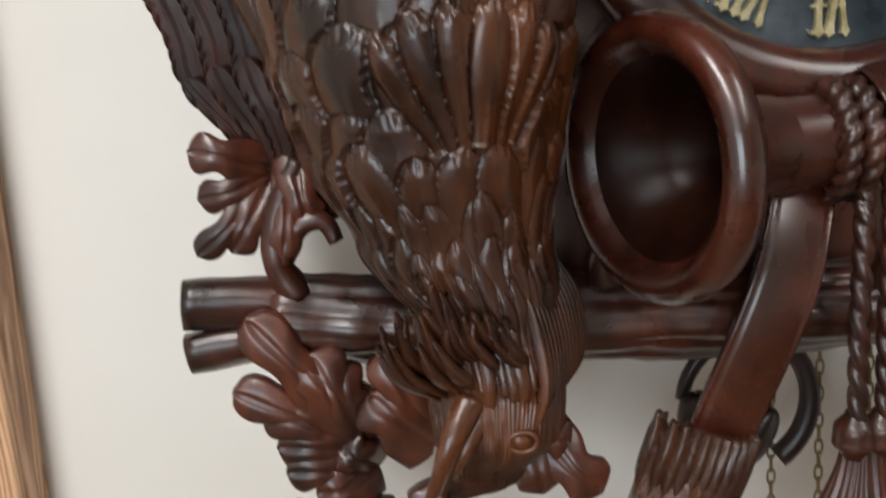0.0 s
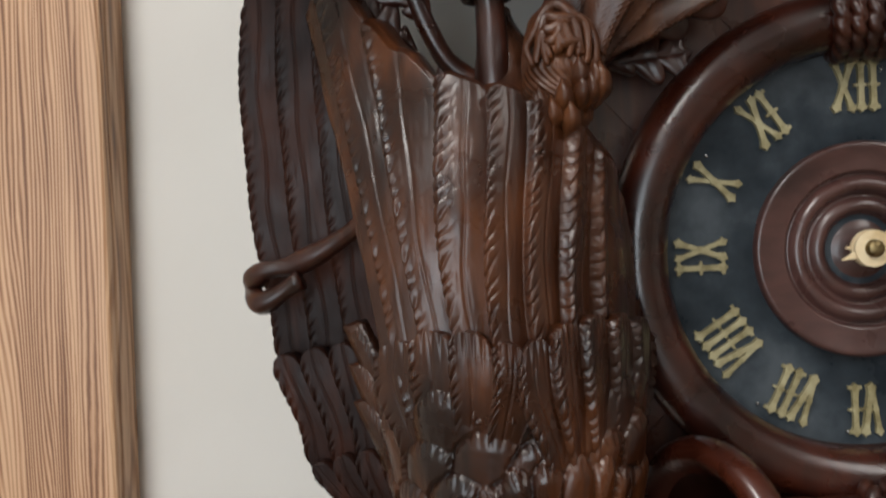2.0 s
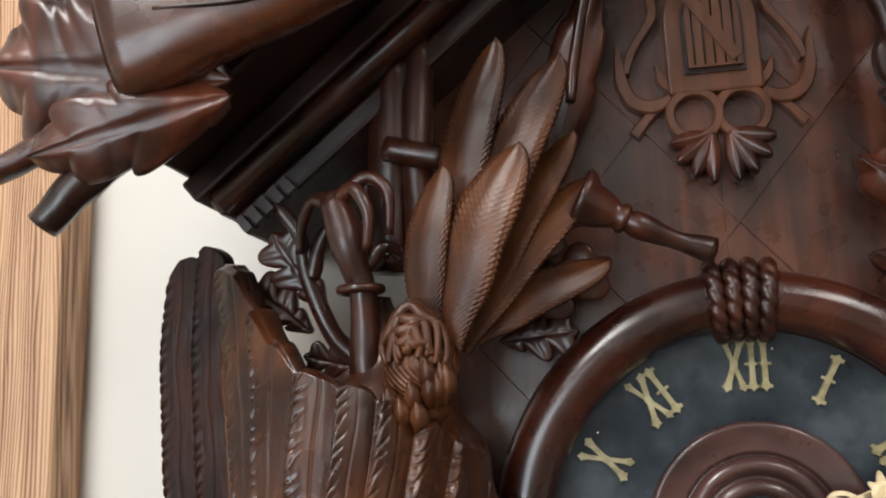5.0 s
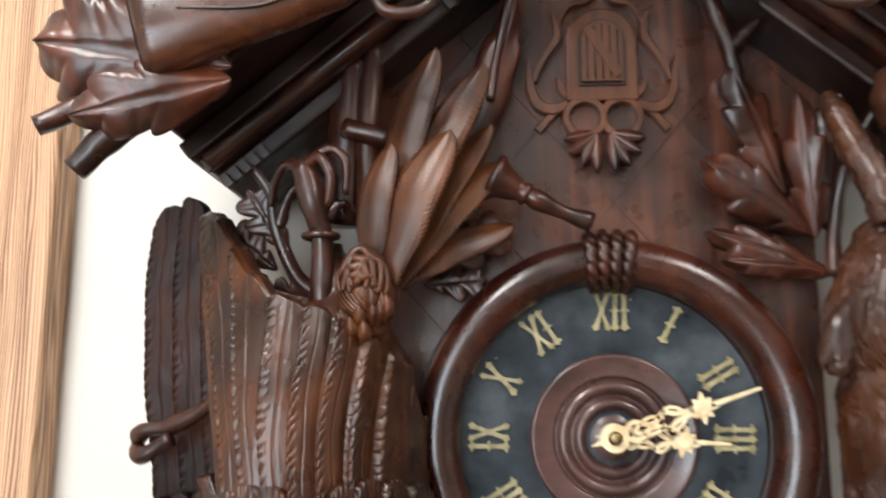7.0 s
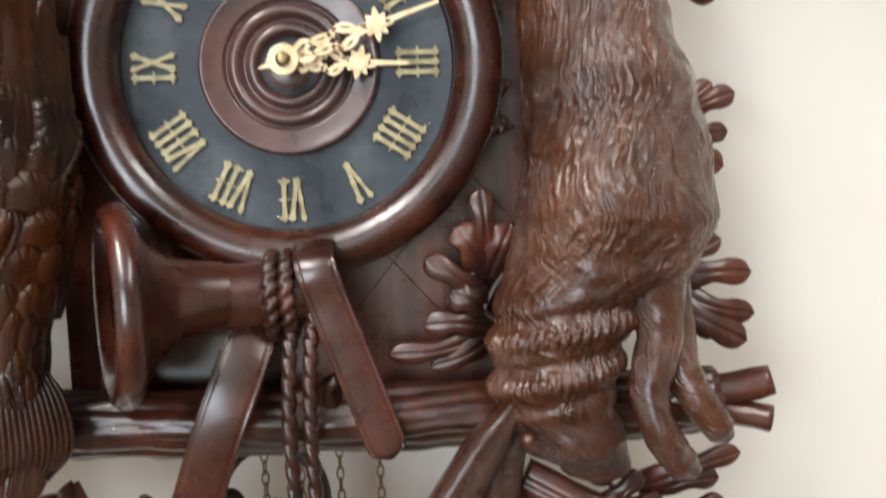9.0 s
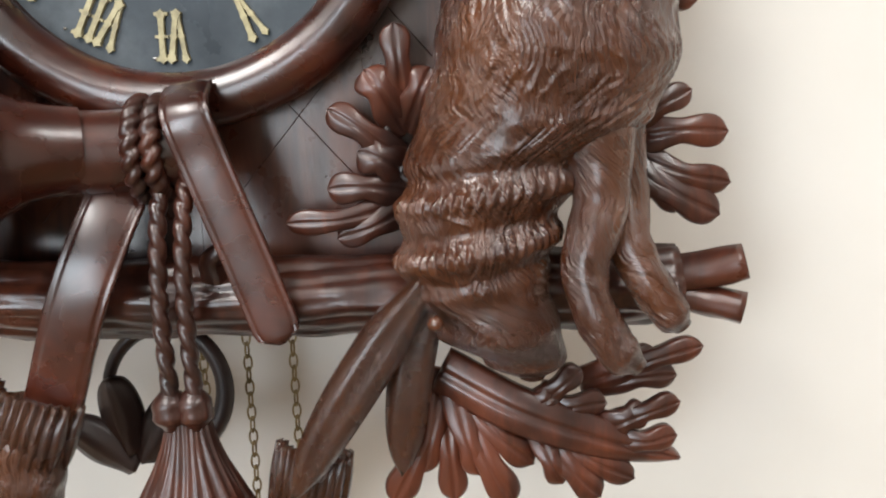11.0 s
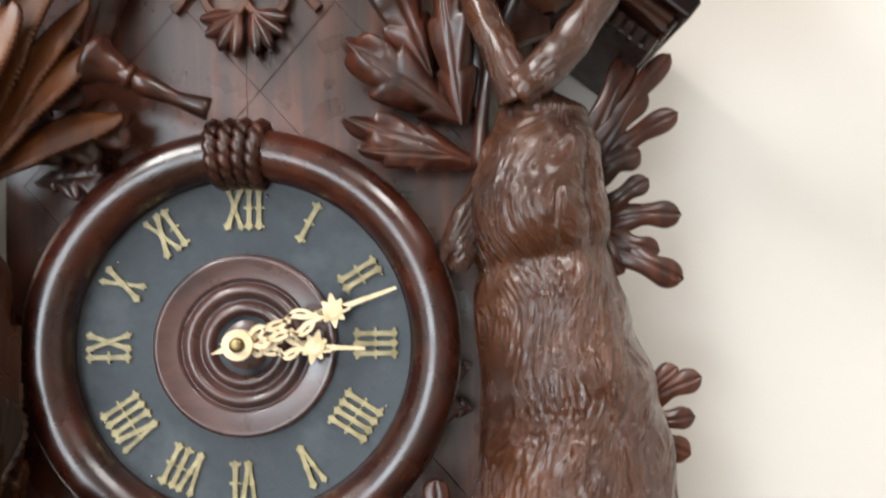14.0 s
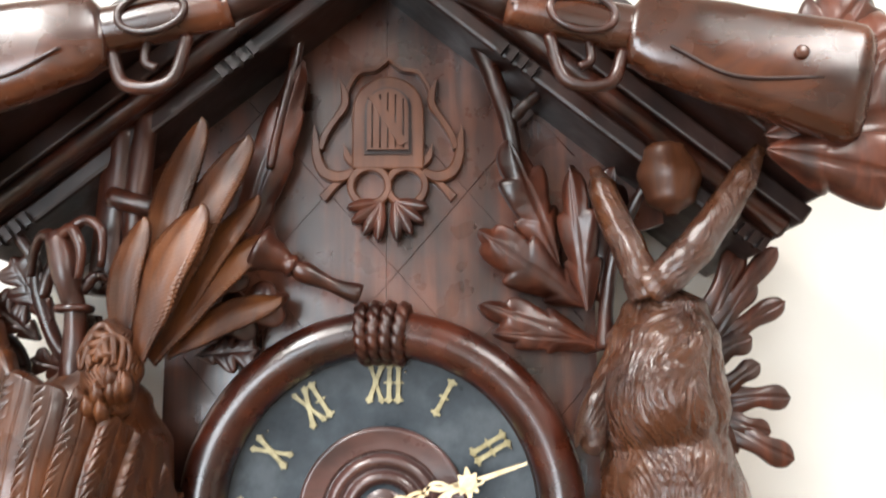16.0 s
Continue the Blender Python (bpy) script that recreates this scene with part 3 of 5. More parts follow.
def roof_side(s):
    """One slope of the gable roof: a board on top, stepped mouldings below."""
    name = "roof_slope"
    a = math.atan2(1.998 - 1.831, 0.275 - 0.069)
    low = Vector((s * 0.272, 0, 1.832))
    d = Vector((-s * math.cos(a), 0, math.sin(a)))
    nn = Vector((s * math.sin(a), 0, math.cos(a)))
    def slab(l0, l1, n0, n1, y0, y1):
        sh = Shell()
        c = [low + d * l + nn * q for l, q in ((l0, n0), (l1, n0), (l1, n1), (l0, n1))]
        v = [Vector((p.x, y0, p.z)) for p in c] + [Vector((p.x, y1, p.z)) for p in c]
        f = [(0, 1, 2, 3), (7, 6, 5, 4), (0, 4, 5, 1), (1, 5, 6, 2), (2, 6, 7, 3), (3, 7, 4, 0)]
        return sh.add(v, f)
    root = part("roof_board", slab(0.000, 0.385, 0.032, 0.048, -0.105, WALL_Y - 0.002), DEEP, clock, "blackened roof board", smooth=False, bevel=0.002)
    part("moulding", slab(-0.004, 0.372, 0.016, 0.030, -0.060, WALL_Y - 0.004), DEEP, root, smooth=False, bevel=0.002)
    part("moulding", slab(0.000, 0.372, 0.004, 0.016, -0.050, WALL_Y - 0.006), WALNUT, root, smooth=False, bevel=0.002)
    part("moulding", slab(0.002, 0.372, -0.010, 0.004, -0.040, WALL_Y - 0.008), DEEP, root, smooth=False, bevel=0.003)
    rod = Shell()
    p, q = low + d * 0.004 + nn * 0.010, low + d * 0.36 + nn * 0.010
    tube(rod, [(p.x, -0.051, p.z), (q.x, -0.051, q.z)], 0.007, n=2, m=14)
    part("bead", rod, WALNUT, root)
    for t in (0.006, 0.014, 0.022, 0.030, 0.038, 0.205, 0.214, 0.223, 0.232):
        c = low + d * t + nn * -0.006
        den = Shell()
        m = Matrix.Translation((c.x, -0.043, c.z)) @ Matrix.Rotation(s * a, 4, "Y")
        box(den, -0.0025, 0.0025, -0.003, 0.004, -0.005, 0.005, m)
        part("dentil", den, DEEP, root, smooth=False)


roof_side(1)
roof_side(-1)


# ---- horn round the dial ----
def horn():
    sh = Shell()
    R, r = 0.1240, 0.0160
    pts = [(DIAL.x + 0.001 + R * math.sin(a), -0.010, DIAL.z + R * math.cos(a)) for a in (2 * math.pi * i / 120 for i in range(120))]
    tube(sh, pts, r, m=28, closed=True)
    ring = part("horn_ring", sh, RED, clock, "polished reddish wood hunting horn coiled round the dial")
    mp = Shell()
    tube(mp, [(-0.012, -0.030, 1.800), (-0.030, -0.034, 1.806), (-0.048, -0.038, 1.814), (-0.058, -0.040, 1.819)], lambda u: 0.0062 + 0.0012 * math.cos(u * 9), n=16, m=14)
    lathe(mp, (-0.056, -0.040, 1.818), (-0.87, -0.10, 0.46), [(0, 0.004), (0, 0.0078), (0.003, 0.0085), (0.005, 0.0066), (0.009, 0.0085), (0.014, 0.0105), (0.020, 0.0125), (0.024, 0.0165), (0.027, 0.0175), (0.029, 0.0155), (0.024, 0.006), (0.022, 0.0)], 28)
    part("mouthpiece", mp, WALNUT, ring)
    pipe = Shell()
    tube(pipe, [(0.018, -0.022, 1.504), (-0.02, -0.028, 1.502), (-0.045, -0.033, 1.502), (-0.060, -0.038, 1.503)], lambda u: 0.0222 + 0.001 * u * u, n=18, m=28)
    part("horn_pipe", pipe, RED, ring)
    bell = Shell()
    prof = [(0.0, 0.022), (0.014, 0.0235), (0.028, 0.0265), (0.040, 0.0330), (0.048, 0.0425), (0.053, 0.0530), (0.057, 0.0610), (0.062, 0.0625), (0.067, 0.0615), (0.0705, 0.0585), (0.0715, 0.0545), (0.0700, 0.0505), (0.0655, 0.0465), (0.058, 0.0400), (0.048, 0.030), (0.036, 0.024), (0.022, 0.014), (0.020, 0.0)]
    ax = Vector((-0.92, -0.39, 0.0)).normalized()
    lathe(bell, Vector((-0.098, -0.058, 1.504)) - ax * 0.060, ax, prof, 64)
    part("horn_bell", bell, RED, ring, "flared bell with a thick rolled rim")
    # lining just inside the bell, coloured dark to stand for the shade there
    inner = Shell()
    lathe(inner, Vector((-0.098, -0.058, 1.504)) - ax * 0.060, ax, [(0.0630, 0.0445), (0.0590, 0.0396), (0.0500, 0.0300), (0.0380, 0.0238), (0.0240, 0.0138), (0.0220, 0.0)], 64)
    part("bell_throat", inner, THROAT, ring, "inside of the bell, its shade put into a near-black colour")
    for x in (-0.012, -0.002):
        sh = Shell()
        verts, n, m = [], 150, 16
        for i in range(n):
            b = 2 * math.pi * i / n
            out = Vector((0, math.cos(b), math.sin(b)))
            p = Vector((x, -0.027, 1.5025)) + out * 0.0242
            for j in range(m):
                q = 2 * math.pi * j / m
                rr = 0.0054 * (1.06 - 0.40 * abs(math.cos(q + 9 * b)) ** 5)
                verts.append(p + out * (math.cos(q) * rr) + Vector((1, 0, 0)) * (math.sin(q) * rr))
        f = grid_faces(n, m, True) + [((n - 1) * m + j, (n - 1) * m + (j + 1) % m, (j + 1) % m, j) for j in range(m)]
        part("cord_turn", sh.add(verts, f), WALNUT, ring)


horn()


def rope_coil(parent, angle, turns, gap, R=0.1240, r=0.0185, strand=0.0046):
    """Cord wound round the horn ring at an angle of the dial."""
    for k in range(turns):
        a = radians(angle) + (k - (turns - 1) / 2) * gap / R
        c = Vector((DIAL.x + R * math.sin(a), -0.010, DIAL.z + R * math.cos(a)))
        rad = Vector((math.sin(a), 0, math.cos(a)))
        tan = Vector((math.cos(a), 0, -math.sin(a)))
        sh = Shell()
        ring = []
        n = 150
        for i in range(n):
            b = 2 * math.pi * i / n
            ring.append(c + rad * (math.cos(b) * r) + Vector((0, 1, 0)) * (math.sin(b) * r) + tan * (0.0022 * math.sin(b)))
        verts, m = [], 16
        for i, p in enumerate(ring):
            b = 2 * math.pi * i / n
            out = (p - c).normalized()
            for j in range(m):
                q = 2 * math.pi * j / m
                rr = strand * (1.08 - 0.30 * abs(math.cos(q + 7 * b)) ** 6)
                verts.append(p + out * (math.cos(q) * rr) + tan * (math.sin(q) * rr))
        f = grid_faces(n, m, True)
        for j in range(m):
            x, y = (n - 1) * m + j, (n - 1) * m + (j + 1) % m
            f.append((x, y, (j + 1) % m, j))
        part("cord_turn", sh.add(verts, f), WALNUT, parent)


wrap = new("cord_binding")
wrap.parent = clock
wrap.matrix_parent_inverse = clock.matrix_basis.inverted()
rope_coil(wrap, 0.5, 4, 0.0088)


# ---- dial ----
def dial():
    sh = Shell()
    lathe(sh, (DIAL.x, 0.0, DIAL.z), (0, -1, 0), [(-0.012, 0.116), (0.003, 0.116), (0.003, 0.1105), (0.0005, 0.109), (0.0, 0.1075), (0.0, 0.059), (-0.002, 0.0), (-0.012, 0.0)], 128)
    face = part("dial", sh, SLATE, clock, "slate blue painted chapter ring with bone numerals")
    rim = Shell()
    lathe(rim, (DIAL.x, 0.0, DIAL.z), (0, -1, 0), [(0.0, 0.1078), (0.004, 0.1078), (0.006, 0.110), (0.004, 0.114), (-0.002, 0.116)], 128)
    part("inner_rim", rim, DEEP, face)
    boss = Shell()
    lathe(boss, (DIAL.x + 0.001, 0.0, DIAL.z), (0, -1, 0),
          [(-0.002, 0.0590), (0.004, 0.0590), (0.0055, 0.0578), (0.0058, 0.0562), (0.0050, 0.0548), (0.0050, 0.0440), (0.0046, 0.0428), (0.0020, 0.0420), (0.0008, 0.0412), (0.0022, 0.0400), (0.0046, 0.0385),
           (0.0058, 0.0362), (0.0054, 0.0338), (0.0030, 0.0318), (0.0004, 0.0306), (-0.0004, 0.0294), (0.0014, 0.0282), (0.0034, 0.0262), (0.0042, 0.0240), (0.0034, 0.0218), (0.0004, 0.0202), (-0.0016, 0.0190), (-0.0020, 0.0170), (-0.0010, 0.0150), (0.0004, 0.0120), (0.0006, 0.0)], 96)
    part("turned_boss", boss, BOSS, face, "turned walnut centre with concentric rings")
    return face


face = dial()


def glyph_strokes(text):
    """Roman numeral as strokes (x0, z0, x1, z1) in units of its height, and its width."""
    out, x = [], 0.0
    for ch in text:
        if ch == "I":
            out.append((x + 0.10, 0, x + 0.10, 1))
            x += 0.235
        elif ch == "V":
            out += [(x + 0.06, 1, x + 0.21, 0), (x + 0.36, 1, x + 0.21, 0)]
            x += 0.43
        else:
            out += [(x + 0.05, 1, x + 0.40, 0), (x + 0.40, 1, x + 0.05, 0)]
            x += 0.47
    return out, x - 0.03


def numeral(text, angle, radius):
    strokes, w = glyph_strokes(text)
    H = 0.0275
    a = radians(angle)
    def put(x, z, y):
        x, z = (x - w / 2) * H, (z - 0.5) * H + radius
        return Vector((DIAL.x + x * math.cos(a) + z * math.sin(a), y, DIAL.z - x * math.sin(a) + z * math.cos(a)))
    sh = Shell()
    for x0, z0, x1, z1 in strokes:
        if x0 == x1:
            for zc, h in ((0.055, 0.035), (0.50, 0.026), (0.945, 0.035)):
                v = [put(x0 + sx * 0.135, zc + sz * h, yy) for yy in (-0.0022, 0.0) for sx, sz in ((-1, -1), (1, -1), (1, 1), (-1, 1))]
                sh.add(v, [(0, 1, 2, 3), (0, 4, 5, 1), (1, 5, 6, 2), (2, 6, 7, 3), (3, 7, 4, 0)])
    for k, (x0, z0, x1, z1) in enumerate(strokes):
        dx, dz = x1 - x0, z1 - z0
        L = math.hypot(dx, dz)
        tx, tz = dx / L, dz / L
        nx, nz = -tz, tx
        # a bar with notched, pointed feet and a waist ring, like fretwork
        prof = [(-0.04, 0.004), (0.0, 0.040), (0.045, 0.105), (0.085, 0.070), (0.12, 0.078), (0.15, 0.056), (0.44, 0.052), (0.47, 0.064), (0.50, 0.078), (0.53, 0.064), (0.56, 0.052), (0.85, 0.056), (0.88, 0.078), (0.915, 0.070), (0.955, 0.105), (1.0, 0.040), (1.04, 0.004)]
        thin = 0.82 if tx > 0.1 else 1.0
        verts = []
        lift = 0.0006 * (k % 2)
        for u, h in prof:
            h *= thin
            for sgn in (-1, 1):
                verts.append(put(x0 + dx * u + nx * h * sgn, z0 + dz * u + nz * h * sgn, -0.0026 - lift))
        for u, h in prof:
            h *= thin * 1.05
            for sgn in (-1, 1):
                verts.append(put(x0 + dx * u + nx * h * sgn, z0 + dz * u + nz * h * sgn, 0.0))
        n = len(prof)
        f = []
        for i in range(n - 1):
            p, q = 2 * i, 2 * i + 2
            f += [(p, p + 1, q + 1, q), (p, q, q + 2 * n, p + 2 * n), (p + 1, p + 1 + 2 * n, q + 1 + 2 * n, q + 1)]
        sh.add(verts, f)
    part("numeral", sh, BONE, face, "pierced bone numeral " + text, smooth=False)


for text, angle, radius in (("XII", 1.0, 0.0895), ("I", 29.0, 0.0900), ("II", 60.0, 0.0875), ("III", 91.0, 0.0850), ("IIII", 124.0, 0.0855), ("V", 152.5, 0.0880), ("VI", 181.0, 0.0882), ("VII", 207.0, 0.0875),
                            ("VIII", 237.5, 0.0870), ("IX", 271.0, 0.0868), ("X", 298.5, 0.0880), ("XI", 326.5, 0.0890)):
    numeral(text, angle, radius)
pin = None
for h, da, dr in [(0, 9.5, 0.010), (2, 4.5, 0.012), (4, -5, 0.012), (6, 7, 0.012), (7, 6.5, 0.013), (8, 3, 0.013), (10, 5, 0.010)]:
    a = radians(30 * h + da)
    sh = Shell()
    lathe(sh, (DIAL.x + (0.0885 + dr) * math.sin(a), 0, DIAL.z + (0.0885 + dr) * math.cos(a)), (0, -1, 0), [(0, 0.0011), (0.0016, 0.0010), (0.0022, 0.0005), (0.0023, 0.0)], 10)
    part("pin", sh, STEEL, face, "small bright steel pin")


def hand(name, angle, length, y, tail):
    """A pierced hand: ring hub, two wavy openwork stems, a star leaf and a fine pointer."""
    a = radians(angle)
    d, s = Vector((math.sin(a), 0, math.cos(a))), Vector((math.cos(a), 0, -math.sin(a)))
    c = Vector((DIAL.x - 0.001, y, DIAL.z + 0.001))
    sh = Shell()
    n = 40
    for i in range(n):
        b0 = 2 * math.pi * i / n
        b1 = 2 * math.pi * (i + 1) / n
        v = []
        for yy in (-0.0012, 0.0012):
            for b in (b0, b1):
                for r in (0.0048, 0.0098):
                    v.append(c + d * (math.cos(b) * r) + s * (math.sin(b) * r) + Vector((0, yy, 0)))
        sh.add(v, [(0, 1, 3, 2), (4, 6, 7, 5), (1, 5, 7, 3), (0, 2, 6, 4)])
    def bar(points, w):
        strip(sh, [c + d * p + s * q for p, q in points], w, n=22, across=3, thick=0.0022)
    L = length
    for g in (-1, 1):
        bar([(0.009, g * 0.0035), (0.15 * L, g * 0.0062), (0.22 * L, g * 0.0020), (0.28 * L, g * 0.0014), (0.35 * L, g * 0.0058), (0.43 * L, g * 0.0022), (0.54 * L, g * 0.0014)], 0.0016)
        bar([(0.14 * L, g * 0.0006), (0.21 * L, g * 0.0048), (0.28 * L, g * 0.0052), (0.34 * L, g * 0.0024)], 0.0011)
        bar([(0.33 * L, g * 0.0050), (0.38 * L, g * 0.0078), (0.43 * L, g * 0.0066), (0.47 * L, g * 0.0032)], 0.0011)
    for k in range(8):
        b = 2 * math.pi * k / 8 + 0.2
        q = (0.0112 if k % 2 == 0 else 0.0090)
        bar([(0.60 * L, 0), (0.60 * L + q * 0.5 * math.cos(b), q * 0.5 * math.sin(b)), (0.60 * L + q * math.cos(b), q * math.sin(b))], lambda u: 0.0034 * (1 - u) ** 0.6 + 0.0002)
    lathe(sh, c + d * (0.60 * L) + Vector((0, -0.0003, 0)), (0, -1, 0), [(-0.0018, 0.0062), (0, 0.0062), (0.0008, 0.004), (0.0008, 0.0)], 16)
    bar([(0.60 * L, 0), (0.8 * L, 0), (L, 0)], lambda u: 0.0020 * (1 - 0.55 * u))
    bar([(-0.008, 0), (-tail * 0.7, 0), (-tail, 0)], lambda u: 0.0022 * (1 - u) + 0.0003)
    part(name, sh, IVORY, face, "pierced pale bone hand", smooth=False)


hand("hour_hand", 93.5, 0.080, -0.015, 0.012)
hand("minute_hand", 71.8, 0.1060, -0.020, 0.017)
arb = Shell()
lathe(arb, (DIAL.x - 0.001, -0.004, DIAL.z + 0.001), (0, -1, 0), [(0.0, 0.0045), (0.020, 0.0045), (0.021, 0.003), (0.021, 0.0)], 20)
part("hand_arbor", arb, BRASS, face, "dull brass arbor")


# ---- cuckoo door and its fretwork ----
def sawn(sh, points, widths, y0, y1, n=26):
    """A flat sawn strip along a curve in the panel's plane, its width following the list."""
    path = [Vector((x, 0, z)) for x, z in points]
    line = spline([tuple(p) for p in path], n)
    keys = [(i / (len(widths) - 1), w) for i, w in enumerate(widths)]
    left, right = [], []
    for i, p in enumerate(line):
        d = (Vector(line[min(i + 1, len(line) - 1)]) - Vector(line[max(i - 1, 0)])).normalized()
        h = track(keys, i / (len(line) - 1)) / 2
        left.append((p[0] - d.z * h, p[2] + d.x * h))
        right.append((p[0] + d.z * h, p[2] - d.x * h))
    k = len(sh.v)
    m = len(left)
    rows = [(x, y, z) for (x, z), (u, w) in zip(left, right) for x, y, z in ((x, y1, z), (x, y0 + 0.001, z), (x + (u - x) * 0.12, y0, z + (w - z) * 0.12), (u + (x - u) * 0.12, y0, w + (z - w) * 0.12), (u, y0 + 0.001, w), (u, y1, w))]
    faces = [(i * 6 + j, i * 6 + j + 1, i * 6 + j + 7, i * 6 + j + 6) for i in range(m - 1) for j in range(5)]
    faces += [tuple(range(6)), tuple(range(m * 6 - 1, m * 6 - 7, -1))]
    sh.add(rows, faces)
    return sh


def cuckoo_door():
    X = 0.005
    y = PANEL_Y
    sh = Shell()
    def arch(x0, x1, z0, z1, y0, y1, n=14):
        cx, r = (x0 + x1) / 2, (x1 - x0) / 2
        out = [(x0, z0), (x1, z0)]
        out += [(cx + r * math.cos(math.pi * i / n), z1 - r + r * math.sin(math.pi * i / n)) for i in range(n + 1)]
        return out
    prism(sh, arch(X - 0.027, X + 0.027, 1.8985, 1.971, y - 0.010, y), y - 0.010, y)
    plaque = part("door_surround", sh, DOORWOOD, clock, "arched walnut surround with carved scrollwork", smooth=False, bevel=0.0015)
    fr = Shell()
    prism(fr, arch(X - 0.0175, X + 0.0175, 1.9095, 1.9615, 0, 0), y - 0.0118, y - 0.010)
    part("door_edge", fr, DEEP, plaque, smooth=False)
    dr = Shell()
    prism(dr, arch(X - 0.0155, X + 0.0155, 1.9120, 1.9595, 0, 0), y - 0.0150, y - 0.0118)
    leaf = part("cuckoo_door", dr, DOORWOOD, plaque, "small arched plank door with a diagonal brace", smooth=False)
    for k in range(-2, 3):
        ln = Shell()
        tube(ln, [(X + k * 0.0058, y - 0.0151, 1.9135), (X + k * 0.0058, y - 0.0151, 1.956 - 0.0012 * k * k)], 0.0006, n=2, m=4)
        part("groove", ln, DEEP, plaque)
    br = Shell()
    box(br, -0.0225, 0.0225, -0.0014, 0.0, -0.0034, 0.0034, Matrix.Translation((X, y - 0.0150, 1.935)) @ Matrix.Rotation(radians(58), 4, "Y"))
    part("brace", br, DOORWOOD, plaque, smooth=False)
    for g in (-1, 1):
        # rings below the door
        rg = Shell()
        f = 0.0092 if g > 0 else 0.0096
        lathe(rg, (X + g * 0.0138, y, 1.886), (0, -1, 0), [(0.0, 0.0112), (f - 0.001, 0.0112), (f, 0.0120), (f, 0.0158), (f - 0.001, 0.0168), (0.0, 0.0168)], 48)
        part("ring", rg, DOORWOOD, plaque, smooth=False)
        # sawn scrolls beside the door
        sc = Shell()
        for pts, ws, f in (([(0.026, 1.897), (0.037, 1.893), (0.048, 1.897), (0.0535, 1.909), (0.0545, 1.922), (0.0555, 1.933)], (0.006, 0.0085, 0.0085, 0.0075, 0.0055, 0.001), 0.0088),
                           ([(0.0510, 1.915), (0.047, 1.927), (0.040, 1.938), (0.0335, 1.948), (0.0330, 1.957), (0.037, 1.970)], (0.0045, 0.0055, 0.005, 0.006, 0.006, 0.001), 0.0082),
                           ([(0.0325, 1.950), (0.0305, 1.963), (0.0225, 1.975), (0.010, 1.978), (0.0002, 1.986)], (0.003, 0.0034, 0.0034, 0.0034, 0.003), 0.0074 if g > 0 else 0.0071),
                           ([(0.024, 1.903), (0.030, 1.908), (0.0335, 1.919)], (0.008, 0.006, 0.001), 0.0079),
                           ([(0.030, 1.896), (0.040, 1.887), (0.049, 1.877)], (0.006, 0.0055, 0.0068), 0.0070)):
            sawn(sc, [(X + g * x, z) for x, z in pts], ws, y - f, y)
        part("scroll", sc, DOORWOOD, plaque, smooth=False)
        for ang, L in ((-12, 0.030), (-38, 0.032), (-64, 0.034), (-86, 0.036)):
            lf = Shell()
            aa = ang if g > 0 else 180 - ang
            feather(lf, facing(X + g * 0.005, y - 0.007, 1.874, aa, 10), L * 0.86, 0.0095, dome=0.2, tip=0.7, along=12)
            part("leaflet", lf, LEAFWOOD, plaque)


cuckoo_door()


# ---- the log under the clock ----
def log():
    sh = Shell()
    tube(sh, [(-0.276, -0.014, 1.4365), (-0.15, -0.012, 1.424), (0.0, -0.012, 1.418), (0.15, -0.012, 1.415), (0.275, -0.012, 1.415)], lambda u: 0.0215, n=90, m=64, rough=0.10, grooves=4)
    root = part("log", sh, WALNUT, clock, "carved tree branch with forked sawn ends")
    for pts, r in (([(-0.255, -0.014, 1.440), (-0.285, -0.016, 1.4455), (-0.317, -0.020, 1.449)], 0.0125), ([(-0.255, -0.014, 1.432), (-0.285, -0.016, 1.4275), (-0.318, -0.020, 1.4235)], 0.0105),
                   ([(0.262, -0.012, 1.417), (0.285, -0.014, 1.421), (0.312, -0.02, 1.427)], 0.0105), ([(0.262, -0.012, 1.412), (0.288, -0.014, 1.406), (0.311, -0.02, 1.400)], 0.009)):
        st = Shell()
        tube(st, pts, lambda u, r=r: r * (1.15 - 0.15 * u), n=14, m=14, rough=0.08, grooves=3, seed=r * 900)
        part("stub", st, WALNUT, root)
    for x, z, a in ((-0.115, 1.455, 60), (0.02, 1.44, 110)):
        kn = Shell()
        tube(kn, [(x, -0.02, z - 0.012), (x - 0.002, -0.026, z), (x + 0.006, -0.03, z + 0.008)], lambda u: 0.009 * (1 - 0.5 * u), n=10, m=10, rough=0.2, seed=x)
        part("knot", kn, WALNUT, root)


log()


# ---- straps, cords and tassel ----
def strap(points, width, label):
    sh = Shell()
    def relief(u, v):
        return -0.0009 * math.exp(-((abs(v) - 0.82) / 0.05) ** 2) + 0.0012 * (1 - v * v)
    strip(sh, points, lambda u: width / 2 * (1 if u < 0.96 else math.sqrt(max(0.03, 1 - ((u - 0.96) / 0.04) ** 2))), n=44, across=23, relief=relief, thick=0.004)
    return part("strap", sh, RED, clock, label)


strap([(0.014, -0.030, 1.536), (0.016, -0.050, 1.522), (0.024, -0.049, 1.495), (0.040, -0.046, 1.448), (0.057, -0.044, 1.397)], 0.0255, "reddish carved belt end with tooled edges")
strap([(-0.018, -0.016, 1.497), (-0.026, -0.036, 1.480), (-0.038, -0.050, 1.448), (-0.050, -0.052, 1.418), (-0.066, -0.046, 1.375), (-0.078, -0.046, 1.340)], 0.031, "reddish carved belt slung over the log")


